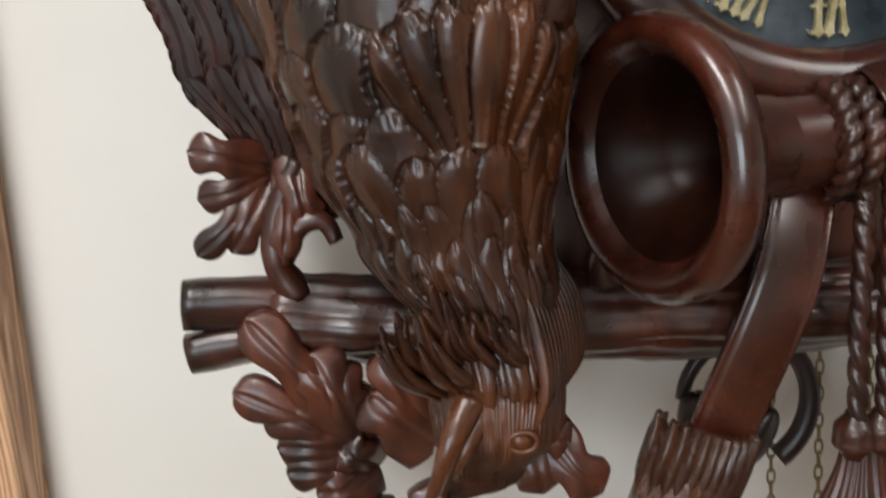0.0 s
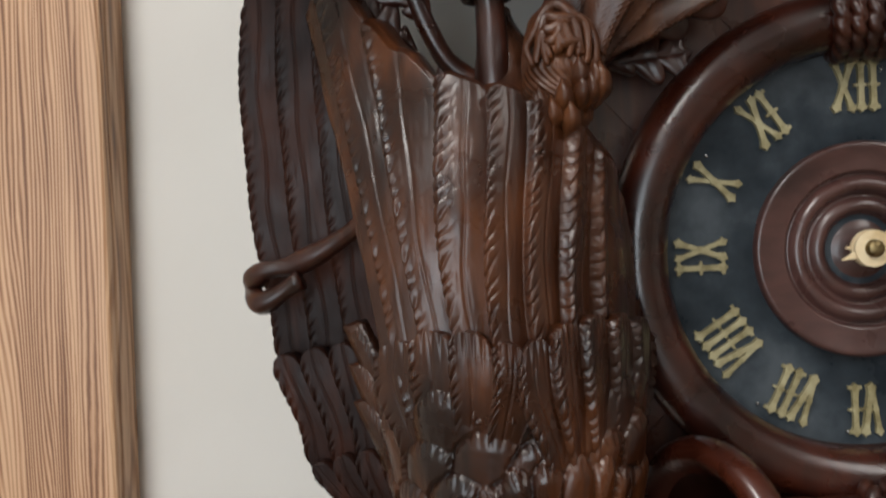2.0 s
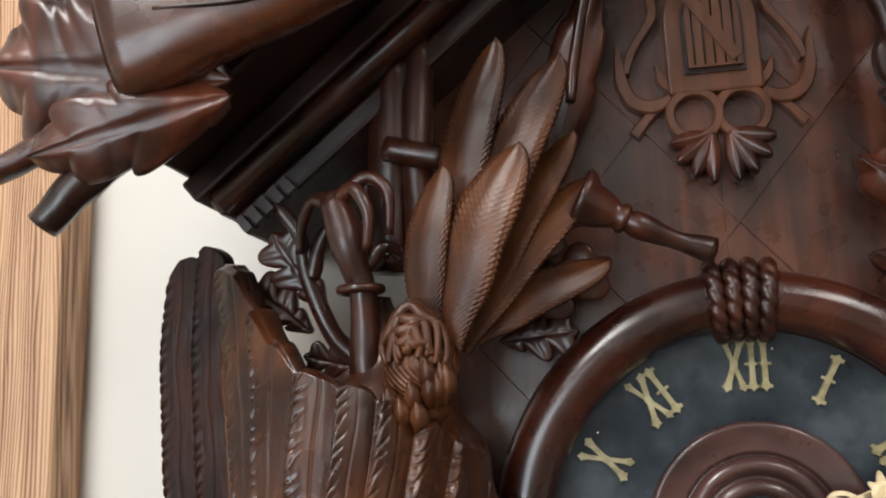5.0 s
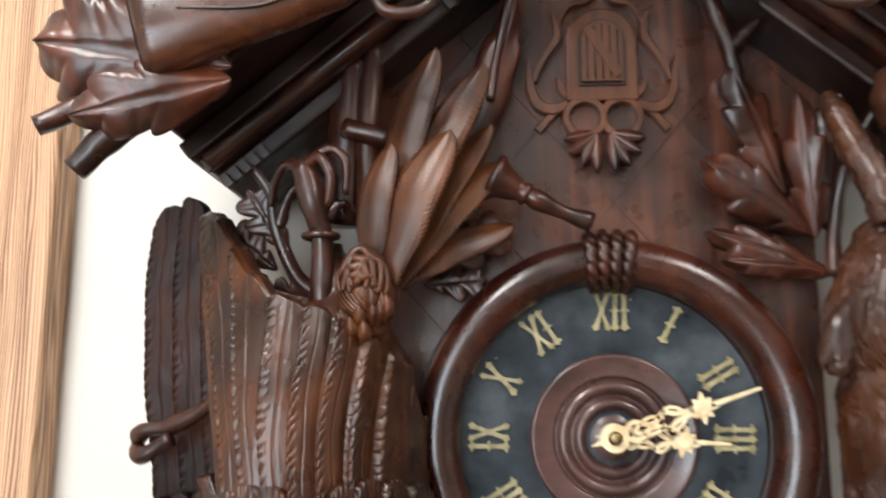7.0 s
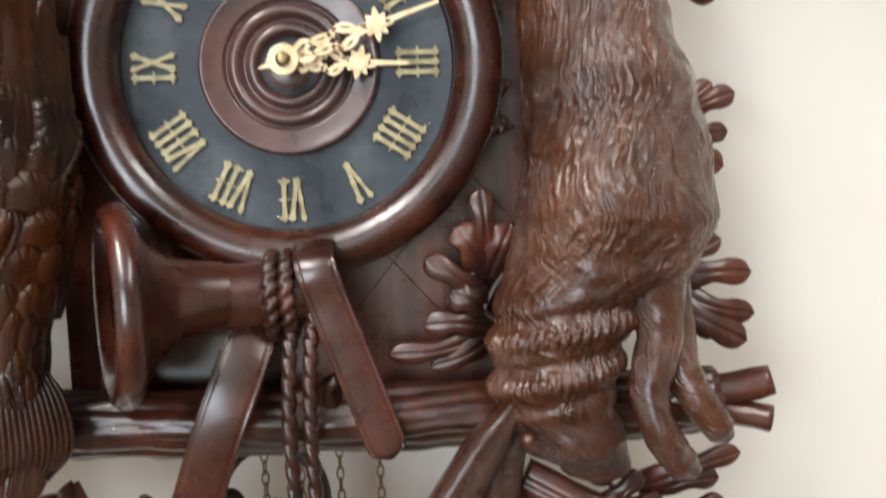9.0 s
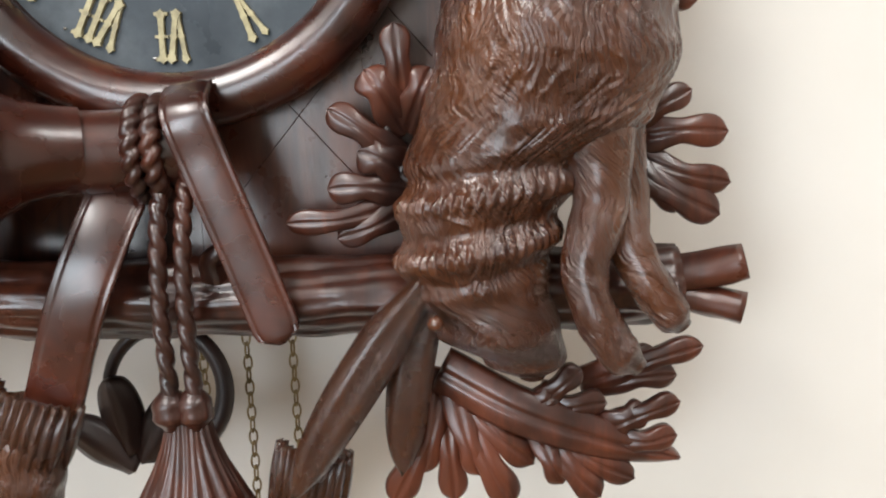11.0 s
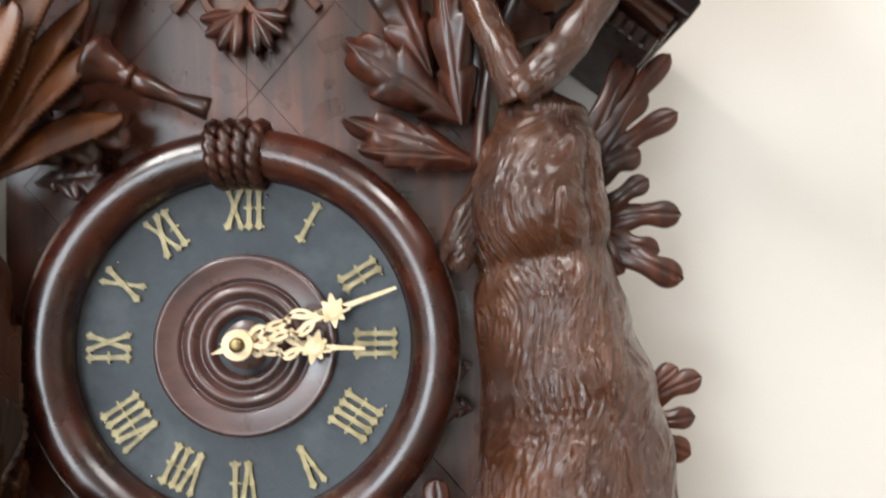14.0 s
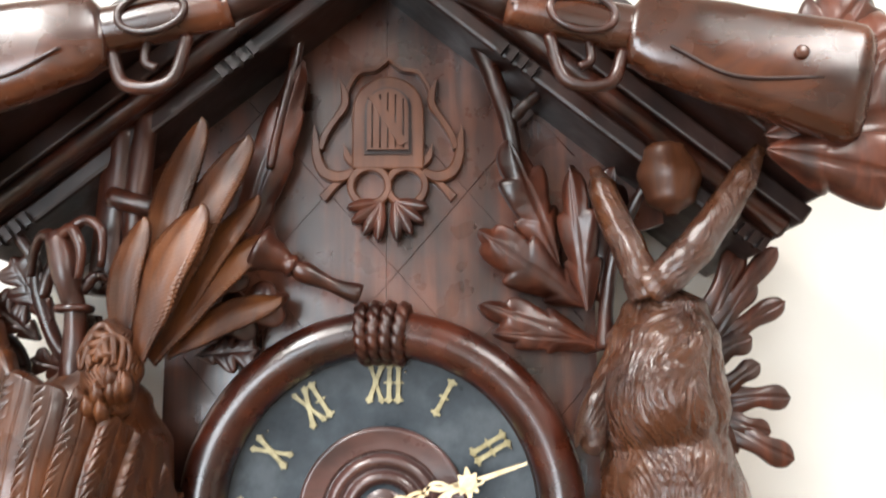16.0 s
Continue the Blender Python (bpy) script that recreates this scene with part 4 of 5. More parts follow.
def fringe(points, r, seed):
    """The shaggy carved tip of a strap."""
    rnd = random.Random(seed)
    sh = Shell()
    tube(sh, points, lambda u: r * track([(0, 0.6), (0.12, 0.95), (0.6, 1.05), (1, 0.8)], u), n=30, m=28, rough=0.12, flat=0.7)
    a, b = Vector(points[0]), Vector(points[1])
    d = (b - a).normalized()
    side = d.cross(Vector((0, 1, 0))).normalized()
    for k in range(11):
        g = -1 + 2 * k / 10
        c = a + side * (g * r) + Vector((0, -r * 0.6 * math.sqrt(max(0, 1 - g * g)), 0))
        plume(sh, [c - d * 0.004, c + d * 0.012 + Vector((0, -0.002, 0)), c + d * 0.032], 0.008, dome=0.3, tip=0.5, n=10, normal=(side * g * 0.8 + Vector((0, -1, 0))))
    part("fringe", sh, FUR, clock, "shaggy fur-cut end of the strap")


fringe([(-0.076, -0.046, 1.372), (-0.086, -0.046, 1.345), (-0.098, -0.044, 1.29)], 0.024, 1)
fringe([(0.068, -0.030, 1.330), (0.064, -0.030, 1.310), (0.058, -0.028, 1.27)], 0.020, 2)


def cords():
    root = None
    for x0, x1 in ((-0.003, -0.005), (0.010, 0.008)):
        sh = Shell()
        pts = spline([(x0 + 0.003, -0.036, 1.498), (x0, -0.046, 1.465), (x1, -0.048, 1.42), (x1 + 0.001, -0.046, 1.372)], 200)
        m, verts = 16, []
        for i, p in enumerate(pts):
            for j in range(m):
                q = 2 * math.pi * j / m
                r = 0.0047 * (1.05 - 0.36 * abs(math.cos(q - i * 0.16)) ** 5)
                verts.append(p + Vector((math.cos(q) * r, math.sin(q) * r, 0)))
        sh.add(verts, grid_faces(200, m, True))
        ob = part("twisted_cord", sh, WALNUT, clock, "twisted cord carved in wood")
        kn = Shell()
        loft(kn, [(1.352, x1, -0.045, 0.004, 0.004), (1.360, x1, -0.045, 0.010, 0.010), (1.368, x1, -0.045, 0.0095, 0.0095), (1.376, x1, -0.045, 0.004, 0.004)], 1.352, 1.376, n=14, m=18, bumps=0.1, scale=200)
        part("knot", kn, WALNUT, clock)
    tz = Shell()
    verts, uvs, n, m = [], [], 26, 96
    for i in range(n):
        u = i / (n - 1)
        z = 1.360 - 0.115 * u
        r = 0.012 + 0.030 * smoothstep(u / 0.75)
        for j in range(m):
            a = 2 * math.pi * j / m
            rr = r * (1 + 0.07 * math.cos(24 * a + 1.5 * math.sin(u * 5 + j * 0.4)))
            verts.append((0.003 + rr * math.cos(a), -0.042 + 0.62 * rr * math.sin(a), z))
            uvs.append((a * r, z))
    tz.add(verts, grid_faces(n, m, True) + [tuple(reversed(range((n - 1) * m, n * m)))], uvs)
    part("tassel", tz, WALNUT, clock, "wooden tassel carved with fine strands")


cords()


def chain(x, y, z0, z1):
    sh = Shell()
    z, k = z0, 0
    while z > z1:
        pts = []
        for i in range(14):
            a = 2 * math.pi * i / 14
            u, w = 0.0024 * math.cos(a), 0.0052 * math.sin(a)
            pts.append((x + (u if k % 2 else u * 0.25), y + (u * 0.25 if k % 2 else u), z + w))
        tube(sh, pts, 0.0007, m=5, closed=True)
        z -= 0.0082
        k += 1
    part("chain", sh, BRASS, clock, "fine brass chain of the weights")


for cx in (-0.036, -0.010, 0.018, 0.047):
    chain(cx, 0.045, 1.437, 1.10)


def bob():
    sh = Shell()
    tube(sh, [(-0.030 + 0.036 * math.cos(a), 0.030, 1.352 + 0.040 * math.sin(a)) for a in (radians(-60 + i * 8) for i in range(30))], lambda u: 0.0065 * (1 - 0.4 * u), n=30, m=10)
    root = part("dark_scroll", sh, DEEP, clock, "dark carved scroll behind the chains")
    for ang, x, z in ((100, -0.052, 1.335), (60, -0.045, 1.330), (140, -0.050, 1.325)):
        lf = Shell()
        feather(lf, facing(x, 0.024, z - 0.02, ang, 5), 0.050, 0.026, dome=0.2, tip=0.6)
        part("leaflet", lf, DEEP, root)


bob()


# ---- carved bird, hung head down ----
BIRD = [(1.372, -0.196, -0.085, 0.004, 0.006), (1.384, -0.182, -0.080, 0.017, 0.022), (1.402, -0.175, -0.076, 0.027, 0.034), (1.425, -0.174, -0.070, 0.029, 0.038), (1.450, -0.177, -0.062, 0.030, 0.040), (1.480, -0.187, -0.054, 0.039, 0.047),
        (1.520, -0.193, -0.047, 0.050, 0.058), (1.560, -0.195, -0.044, 0.057, 0.065), (1.610, -0.196, -0.043, 0.061, 0.066), (1.660, -0.197, -0.042, 0.064, 0.062), (1.700, -0.199, -0.040, 0.064, 0.056), (1.728, -0.190, -0.040, 0.040, 0.040), (1.755, -0.186, -0.042, 0.016, 0.022), (1.785, -0.190, -0.045, 0.006, 0.008)]


def on_body(keys, z, az, out=0.0):
    """A point on the body at height z; az degrees round from the front, + to the right."""
    cx, cy, rx, ry = (track([(k[0], k[i]) for k in keys], z) for i in range(1, 5))
    a = radians(az)
    p = Vector((cx + (rx + out) * math.sin(a), cy - (ry + out) * math.cos(a), z))
    nrm = Vector((math.sin(a) * ry, -math.cos(a) * rx, 0)).normalized()
    return p, nrm


def laid(sh, keys, z, az, length, width, up=1.0, spread=0.0, lift=0.004, **kw):
    """A feather lying on the body from its root at z upward to its tip."""
    pts = []
    for k in range(5):
        u = k / 4
        p, nrm = on_body(keys, z + up * length * u, az + spread * u, lift * (0.15 + u))
        pts.append(p)
    p, nrm = on_body(keys, z + up * length * 0.5, az + spread * 0.5)
    plume(sh, pts, width, normal=nrm, **kw)


def sheet_on_body(keys, z0, z1, az0, az1, nz, na):
    """The body's surface as a grid, with its arc length S and height Z."""
    zz = np.linspace(z0, z1, nz)
    cols = [np.array([track([(k[0], k[i]) for k in keys], z) for z in zz]) for i in range(1, 5)]
    A, Z = np.meshgrid(np.radians(np.linspace(az0, az1, na)), zz)
    cx, cy, rx, ry = (c[:, None] for c in cols)
    base = np.stack([cx + rx * np.sin(A), cy - ry * np.cos(A), Z + 0 * A], axis=-1)
    return base, A * 0.058, Z


def bird():
    rnd = random.Random(4)
    base, S, Z = sheet_on_body(BIRD, 1.372, 1.785, -150, 150, 560, 430)
    h = 0.0012 * lattice_noise(S * 60, Z * 40, 2)
    # rows from the wing down to the neck, each over the one above it
    rows = [(1.560, 0.044, 0.031, 9, 0.0100), (1.541, 0.046, 0.031, 9, 0.0110), (1.520, 0.044, 0.030, 9, 0.0105), (1.500, 0.042, 0.027, 9, 0.0095),
            (1.479, 0.042, 0.021, 10, 0.0070), (1.463, 0.040, 0.016, 11, 0.0060), (1.449, 0.036, 0.013, 13, 0.0052), (1.436, 0.034, 0.011, 15, 0.0044), (1.423, 0.030, 0.009, 17, 0.0036)]
    for r, (z, L, w, n, step) in enumerate(rows):
        pitch = w * 0.84
        for k in range(n):
            s0 = (k - (n - 1) / 2 + 0.5 * (r % 2)) * pitch + rnd.uniform(-0.0022, 0.0022)
            narrow = 0.75 + 0.25 * min(1.0, track([(q[0], q[3]) for q in BIRD], z) / 0.055)
            stamp(h, S, Z, s0 / narrow, z + rnd.uniform(-0.004, 0.004), L * rnd.uniform(0.92, 1.1), w * rnd.uniform(1.0, 1.25) / narrow, step * rnd.uniform(0.85, 1.2), lean=-1.3 * s0 + rnd.uniform(-0.12, 0.12), barbs=rnd.choice((13, 15, 17)), point=0.55 if r < 5 else 0.75)
    # a fan of longer feathers on the breast, spreading from one root
    for k in (0, 5, 1, 4, 2, 3):
        g = k - 2.5
        stamp(h, S, Z, 0.017 + 0.0050 * g, 1.522, 0.054 - 0.0012 * g * g, 0.0165, 0.0135 - 0.0005 * abs(g), lean=0.17 * g, barbs=15, point=0.40)
    # combed head below the neck
    head = ease((1.425 - Z) / 0.012)
    comb = np.abs(((S + 0.010 * lattice_noise(S * 40, Z * 30, 5)) / 0.0032) % 1.0 - 0.5) * 2
    h = h * (1 - head) + head * (0.0010 * comb + 0.0012 * lattice_noise(S * 300, Z * 120, 8))
    h += 0.00012 * np.abs(lattice_noise(S * 700, Z * 200, 3) * 2 - 1)
    sh = carved_sheet(base, h)
    # beak
    tube(sh, [(-0.186, -0.104, 1.422), (-0.195, -0.112, 1.410), (-0.201, -0.113, 1.396), (-0.208, -0.108, 1.377)], lambda u: 0.0054 * (1 - 0.80 * u) + 0.001, n=20, m=16, flat=0.8)
    tube(sh, [(-0.182, -0.104, 1.414), (-0.190, -0.110, 1.404), (-0.197, -0.110, 1.392)], lambda u: 0.0040 * (1 - 0.8 * u) + 0.0008, n=14, m=12, flat=0.8)
    # long swept crest beside the head
    for k in range(13):
        x = -0.162 + 0.0019 * k
        plume(sh, [(x - 0.006, -0.084 + 0.0022 * k, 1.478 - 0.001 * k), (x + 0.003, -0.101 + 0.0035 * k, 1.448), (x + 0.004, -0.107 + 0.0042 * k, 1.420), (x - 0.010, -0.100 + 0.0035 * k, 1.392 + 0.0008 * k)], 0.0052, dome=0.4, tip=0.8, n=24, normal=(0.3 + 0.04 * k, -1, 0))
    # raised tufts on the crown
    for k in range(22):
        x, z = -0.212 + 0.046 * rnd.random(), 1.420 + 0.020 * rnd.random()
        tx = rnd.uniform(-0.016, 0.002)
        plume(sh, [(x + 0.008, -0.098, z), (x + tx * 0.4, -0.110, z + 0.013), (x + tx, -0.110 - 0.004 * rnd.random(), z + rnd.uniform(0.022, 0.034))], rnd.uniform(0.004, 0.007), dome=0.35, tip=0.85, n=14)
    # eye in a sunk socket
    tube(sh, [(-0.168 + 0.0058 * math.cos(a), -0.1105, 1.405 + 0.0042 * math.sin(a)) for a in (2 * math.pi * i / 20 for i in range(20))], 0.0011, m=8, closed=True)
    lathe(sh, (-0.168, -0.108, 1.405), (0.2, -1, 0), [(0, 0.005), (0.002, 0.0042), (0.003, 0.002), (0.0032, 0.0)], 14)
    # the folded near wing: a shell of long feathers, rounded tips stepping down towards the tail
    nq, nz = 330, 330
    q = np.linspace(-0.07, 1.13, nq)
    t = np.linspace(0, 1, nz)
    Q, T = np.meshgrid(q, t)
    tops = [(-0.07, 1.800), (0.0, 1.816), (0.08, 1.806), (0.16, 1.786), (0.26, 1.764), (0.36, 1.752), (0.50, 1.744), (0.66, 1.738), (0.80, 1.728), (0.92, 1.714), (1.0, 1.700), (1.13, 1.672)]
    N = 7.0
    Zt = eased_track(tops, Q)
    F0 = N * (Q - 0.11 * ease((Q - 0.10) / 0.4))
    lobes = np.abs((F0 % 1.0) - 0.5) * 2
    Zt = Zt - 0.0075 * lobes ** 3
    Z = 1.592 + (Zt - 1.592) * T
    xb, xm = -0.240 + 0.100 * Q, -0.256 + 0.114 * Q
    X = xb + (xm - xb) * np.clip((Z - 1.585) / 0.105, 0, None) + np.where(Z > 1.69, (-0.006 + 0.012 * Q) * (Z - 1.69) / 0.1, 0)
    front = -0.110 + np.where(X > -0.19, 20.0, 9.0) * (X + 0.190) ** 2
    Y = front - 0.003 + 0.020 * ease((Z - 1.66) / 0.12) * (0.6 + 0.4 * ease(Q / 0.2))
    F = N * (Q - 0.11 * ease((Q - 0.10) / 0.4) * ease((Z - 1.61) / 0.12) + 0.035 * np.sin(np.clip((Z - 1.60) / 0.14, 0, 1) * math.pi) * ease(Q / 0.3)) + 20
    rel = plumage(F, Z, step=0.0070, slant=0.36) * 1.12
    rel += 0.0002 * np.abs(lattice_noise(F * 9, Z * 90, 6) * 2 - 1) + 0.0008 * (lattice_noise(F * 0.8, Z * 30, 9) - 0.5)
    rel *= (ease((1 - T) / 0.02) * 0.8 + 0.2) * (0.35 + 0.65 * ease((1.02 - Q) / 0.20))
    wing = carved_sheet(np.stack([X, Y, Z], axis=-1), rel, thick=0.009)
    sh.add(wing.v, wing.f)
    # wing coverts: two scalloped fans laid over the roots of the long feathers
    for x0, x1, z0, z1, lift, cnt in ((-0.258, -0.186, 1.572, 1.633, 0.0090, 4), (-0.194, -0.122, 1.566, 1.635, 0.0115, 5)):
        nq, nz = 190, 190
        Q, T = np.meshgrid(np.linspace(0, 1, nq), np.linspace(0, 1, nz))
        F = Q * cnt
        lob = np.abs((F % 1.0) - 0.5) * 2
        top = z1 - 0.006 * lob ** 2.5 - 0.012 * (Q - 0.5) ** 2 * 4
        Z = z0 + (top - z0) * T
        squeeze = 0.70 + 0.30 * ease(T / 0.8)
        X = (x0 + x1) / 2 + (Q - 0.5) * (x1 - x0) * squeeze
        Y = -0.113 - lift + np.where(X > -0.19, 18.0, 9.0) * (X + 0.190) ** 2 + 0.010 * (1 - T) ** 2
        rel = plumage(F + 3, Z, step=0.0040, width=0.014, edge_notch=0.0055)
        rel += 0.0002 * np.abs(lattice_noise(F * 9, Z * 90, 12) * 2 - 1)
        rim = np.exp(-((1 - T) * (z1 - z0) / 0.006)) * np.exp(-((np.abs((F * 5) % 1.0 - 0.5) * 2 - 1) / 0.35) ** 2)
        fan = carved_sheet(np.stack([X, Y, Z], axis=-1), rel - 0.0016 * rim, thick=0.008)
        sh.add(fan.v, fan.f)
    # loose curled tufts at the wing's edge
    for z in (1.618, 1.598, 1.580):
        laid(sh, BIRD, z - 0.02, -80, 0.036, 0.018, lift=0.010, dome=0.35, tip=0.7, spread=-3, n=24)
    return part("carved_bird", sh, FEATHER, clock, "game bird carved in walnut, hung head down")


bird()


def wing_sheet(cnt, tops, left, right, z0, depth, step=0.0036, nq=170, nz=300, thick=0.010):
    """Long feathers in one carved sheet between two edges x(z)."""
    Q, T = np.meshgrid(np.linspace(0, 1, nq), np.linspace(0, 1, nz))
    F = Q * cnt
    lob = np.abs((F % 1.0) - 0.5) * 2
    Zt = eased_track(tops, Q) - 0.010 * lob ** 3
    Z = z0 + (Zt - z0) * T
    X = eased_track(left, Z) * (1 - Q) + eased_track(right, Z) * Q
    Y = depth - 0.022 * Q + 0.010 * (1 - T) ** 3
    rel = plumage(F + 11, Z, step=step, width=0.018, edge_notch=0.0075)
    rel += 0.0002 * np.abs(lattice_noise(F * 8, Z * 80, 15) * 2 - 1)
    return carved_sheet(np.stack([X, Y, Z], axis=-1), rel, thick)


def far_wing():
    """The second wing, spread against the wall: long flight feathers under two rows of coverts."""
    left = [(1.480, -0.252), (1.515, -0.282), (1.56, -0.309), (1.62, -0.326), (1.70, -0.334), (1.76, -0.335), (1.83, -0.329)]
    right = [(1.480, -0.240), (1.56, -0.236), (1.66, -0.244), (1.80, -0.248)]
    root = part("far_wing", wing_sheet(4, [(0.0, 1.815), (0.12, 1.822), (0.30, 1.829), (0.46, 1.824), (0.56, 1.790), (0.75, 1.780), (1.0, 1.765)], left, right, 1.53, 0.006), WINGWOOD, clock, "carved wing spread against the wall, its shade put into the colour")
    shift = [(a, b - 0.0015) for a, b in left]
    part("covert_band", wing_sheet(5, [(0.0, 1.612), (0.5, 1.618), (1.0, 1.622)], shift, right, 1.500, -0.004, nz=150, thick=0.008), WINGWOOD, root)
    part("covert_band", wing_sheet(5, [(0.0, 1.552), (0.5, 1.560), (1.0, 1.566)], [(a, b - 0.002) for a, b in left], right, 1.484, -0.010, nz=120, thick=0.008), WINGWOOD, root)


far_wing()


def tail_and_leg():
    for base, tip, w in (((-0.150, -0.052, 1.790), (-0.117, -0.058, 1.918), 0.022), ((-0.138, -0.058, 1.790), (-0.084, -0.062, 1.904), 0.024), ((-0.160, -0.074, 1.762), (-0.146, -0.080, 1.845), 0.018),
                         ((-0.150, -0.078, 1.758), (-0.107, -0.085, 1.852), 0.026), ((-0.140, -0.058, 1.762), (-0.080, -0.048, 1.866), 0.017), ((-0.146, -0.060, 1.756), (-0.071, -0.044, 1.842), 0.019), ((-0.140, -0.044, 1.762), (-0.066, -0.028, 1.798), 0.018)):
        b, t = Vector(base), Vector(tip)
        mid = (b + t) / 2 + Vector((-0.004, -0.006, 0.002))
        part("tail_feather", plume(Shell(), [b, mid, t], w * 1.35, dome=0.05, tip=0.5, teeth=0.10, rib=0.05, n=96, normal=(-0.25, -1, 0.1), thick=0.0035, tilt=-0.04), QUILLWOOD, clock)
    rump = Shell()
    keys = [(1.714, -0.163, -0.076, 0.004, 0.004), (1.724, -0.163, -0.076, 0.014, 0.016), (1.748, -0.163, -0.076, 0.019, 0.021), (1.770, -0.164, -0.076, 0.014, 0.016), (1.780, -0.165, -0.076, 0.004, 0.005)]
    loft(rump, keys, 1.714, 1.780, n=30, m=30, bumps=0.12, scale=120)
    for k in range(5):
        r = 0.0042 + 0.0032 * k
        pts = []
        for i in range(15):
            a = radians(-25 + 230 * i / 14)
            x, z = r * 0.85 * math.cos(a) + 0.0012 * math.sin(3 * a + 2 * k), 0.754 + 1.15 * r * math.sin(a) + 0.0022 * math.sin(4 * a + 1.7 * k)
            y = -0.076 - 0.0215 * math.sqrt(max(0.05, 1 - (x / 0.0215) ** 2 - ((z - 0.748) / 0.036) ** 2))
            pts.append((-0.1635 + x, y, 1.0 + z))
        tube(rump, pts, lambda u: 0.0021 * (0.6 + 0.8 * math.sin(math.pi * u)), n=30, m=8, rough=0.25, seed=k)
    for k in range(12):
        x, z = -0.1635 + 0.015 * math.sin(k * 2.4), 1.722 + 0.020 * ((k * 0.618) % 1.0)
        plume(rump, [(x, -0.088, z - 0.006), (x + 0.002, -0.099, z), (x + 0.001, -0.097, z + 0.008)], 0.009, dome=0.35, tip=0.7, n=10)
    part("rump_tuft", rump, QUILLWOOD, clock, "tight curled tuft of carved feathers")
    lg = Shell()
    tube(lg, [(-0.194, -0.056, 1.725), (-0.194, -0.060, 1.750), (-0.194, -0.062, 1.785), (-0.197, -0.066, 1.800), (-0.203, -0.068, 1.825), (-0.208, -0.068, 1.838)], lambda u: track([(0, 0.012), (0.35, 0.0072), (0.55, 0.0072), (0.7, 0.0098), (0.9, 0.0085), (1, 0.006)], u), n=34, m=16, rough=0.12)
    leg = part("leg", lg, WALNUT, clock, "scaly carved bird leg tied at the top")
    bd = Shell()
    tube(bd, [(-0.195 + 0.0105 * math.cos(a), -0.062 + 0.0105 * math.sin(a), 1.788) for a in (2 * math.pi * i / 24 for i in range(24))], 0.0026, m=8, closed=True)
    part("band", bd, WALNUT, leg)
    for pts in ([(-0.206, -0.066, 1.832), (-0.194, -0.078, 1.838), (-0.186, -0.080, 1.825), (-0.188, -0.076, 1.806)], [(-0.204, -0.064, 1.835), (-0.190, -0.066, 1.846), (-0.178, -0.068, 1.838), (-0.178, -0.066, 1.815)],
                [(-0.208, -0.064, 1.834), (-0.220, -0.058, 1.838), (-0.229, -0.050, 1.826), (-0.232, -0.045, 1.812)], [(-0.192, -0.060, 1.80), (-0.182, -0.060, 1.81), (-0.172, -0.055, 1.805)]):
        tt = Shell()
        tube(tt, pts, lambda u: 0.0046 * (1 - 0.45 * u), n=16, m=10, rough=0.2)
        part("toe", tt, WALNUT, leg)
    # post behind the leg, with a cross peg
    ps = Shell()
    tube(ps, [(-0.186, -0.030, 1.80), (-0.183, -0.030, 1.86), (-0.179, -0.030, 1.92)], 0.0125, n=14, m=12, grooves=3, rough=0.08)
    part("hanging_post", ps, WALNUT, clock, "grooved post under the roof")
    p2 = Shell()
    tube(p2, [(-0.166, -0.036, 1.80), (-0.166, -0.036, 1.87), (-0.163, -0.034, 1.93)], 0.0085, n=14, m=12, grooves=2, rough=0.1)
    part("hanging_post", p2, WALNUT, clock, "grooved post under the roof")
    pg = Shell()
    tube(pg, [(-0.182, -0.044, 1.867), (-0.166, -0.046, 1.862), (-0.150, -0.046, 1.858)], 0.0072, n=8, m=12, rough=0.06)
    part("peg", pg, WALNUT, clock)
    # cord round the far wing
    cd = Shell()
    tube(cd, [(-0.250, -0.060, 1.692), (-0.272, -0.040, 1.678), (-0.300, -0.030, 1.664), (-0.322, -0.026, 1.660), (-0.331, -0.012, 1.652), (-0.322, -0.030, 1.644), (-0.300, -0.036, 1.655)], lambda u: 0.0056 + 0.001 * math.sin(u * 25), n=50, m=12, rough=0.1)
    part("wing_tie", cd, WALNUT, clock, "twig loop holding the far wing")


tail_and_leg()

# ---- carved hare, hung head down ----
HARE = [(1.372, 0.190, -0.040, 0.006, 0.008), (1.384, 0.186, -0.042, 0.022, 0.024), (1.402, 0.170, -0.044, 0.034, 0.034), (1.425, 0.161, -0.044, 0.037, 0.040), (1.455, 0.163, -0.042, 0.039, 0.042), (1.485, 0.172, -0.038, 0.045, 0.046), (1.512, 0.195, -0.034, 0.058, 0.053),
        (1.545, 0.206, -0.032, 0.060, 0.058), (1.580, 0.210, -0.030, 0.058, 0.058), (1.620, 0.207, -0.030, 0.053, 0.055), (1.660, 0.199, -0.030, 0.047, 0.051), (1.700, 0.193, -0.031, 0.042, 0.048), (1.735, 0.188, -0.032, 0.041, 0.048), (1.765, 0.194, -0.034, 0.036, 0.044), (1.788, 0.196, -0.036, 0.027, 0.032), (1.806, 0.192, -0.040, 0.010, 0.014)]


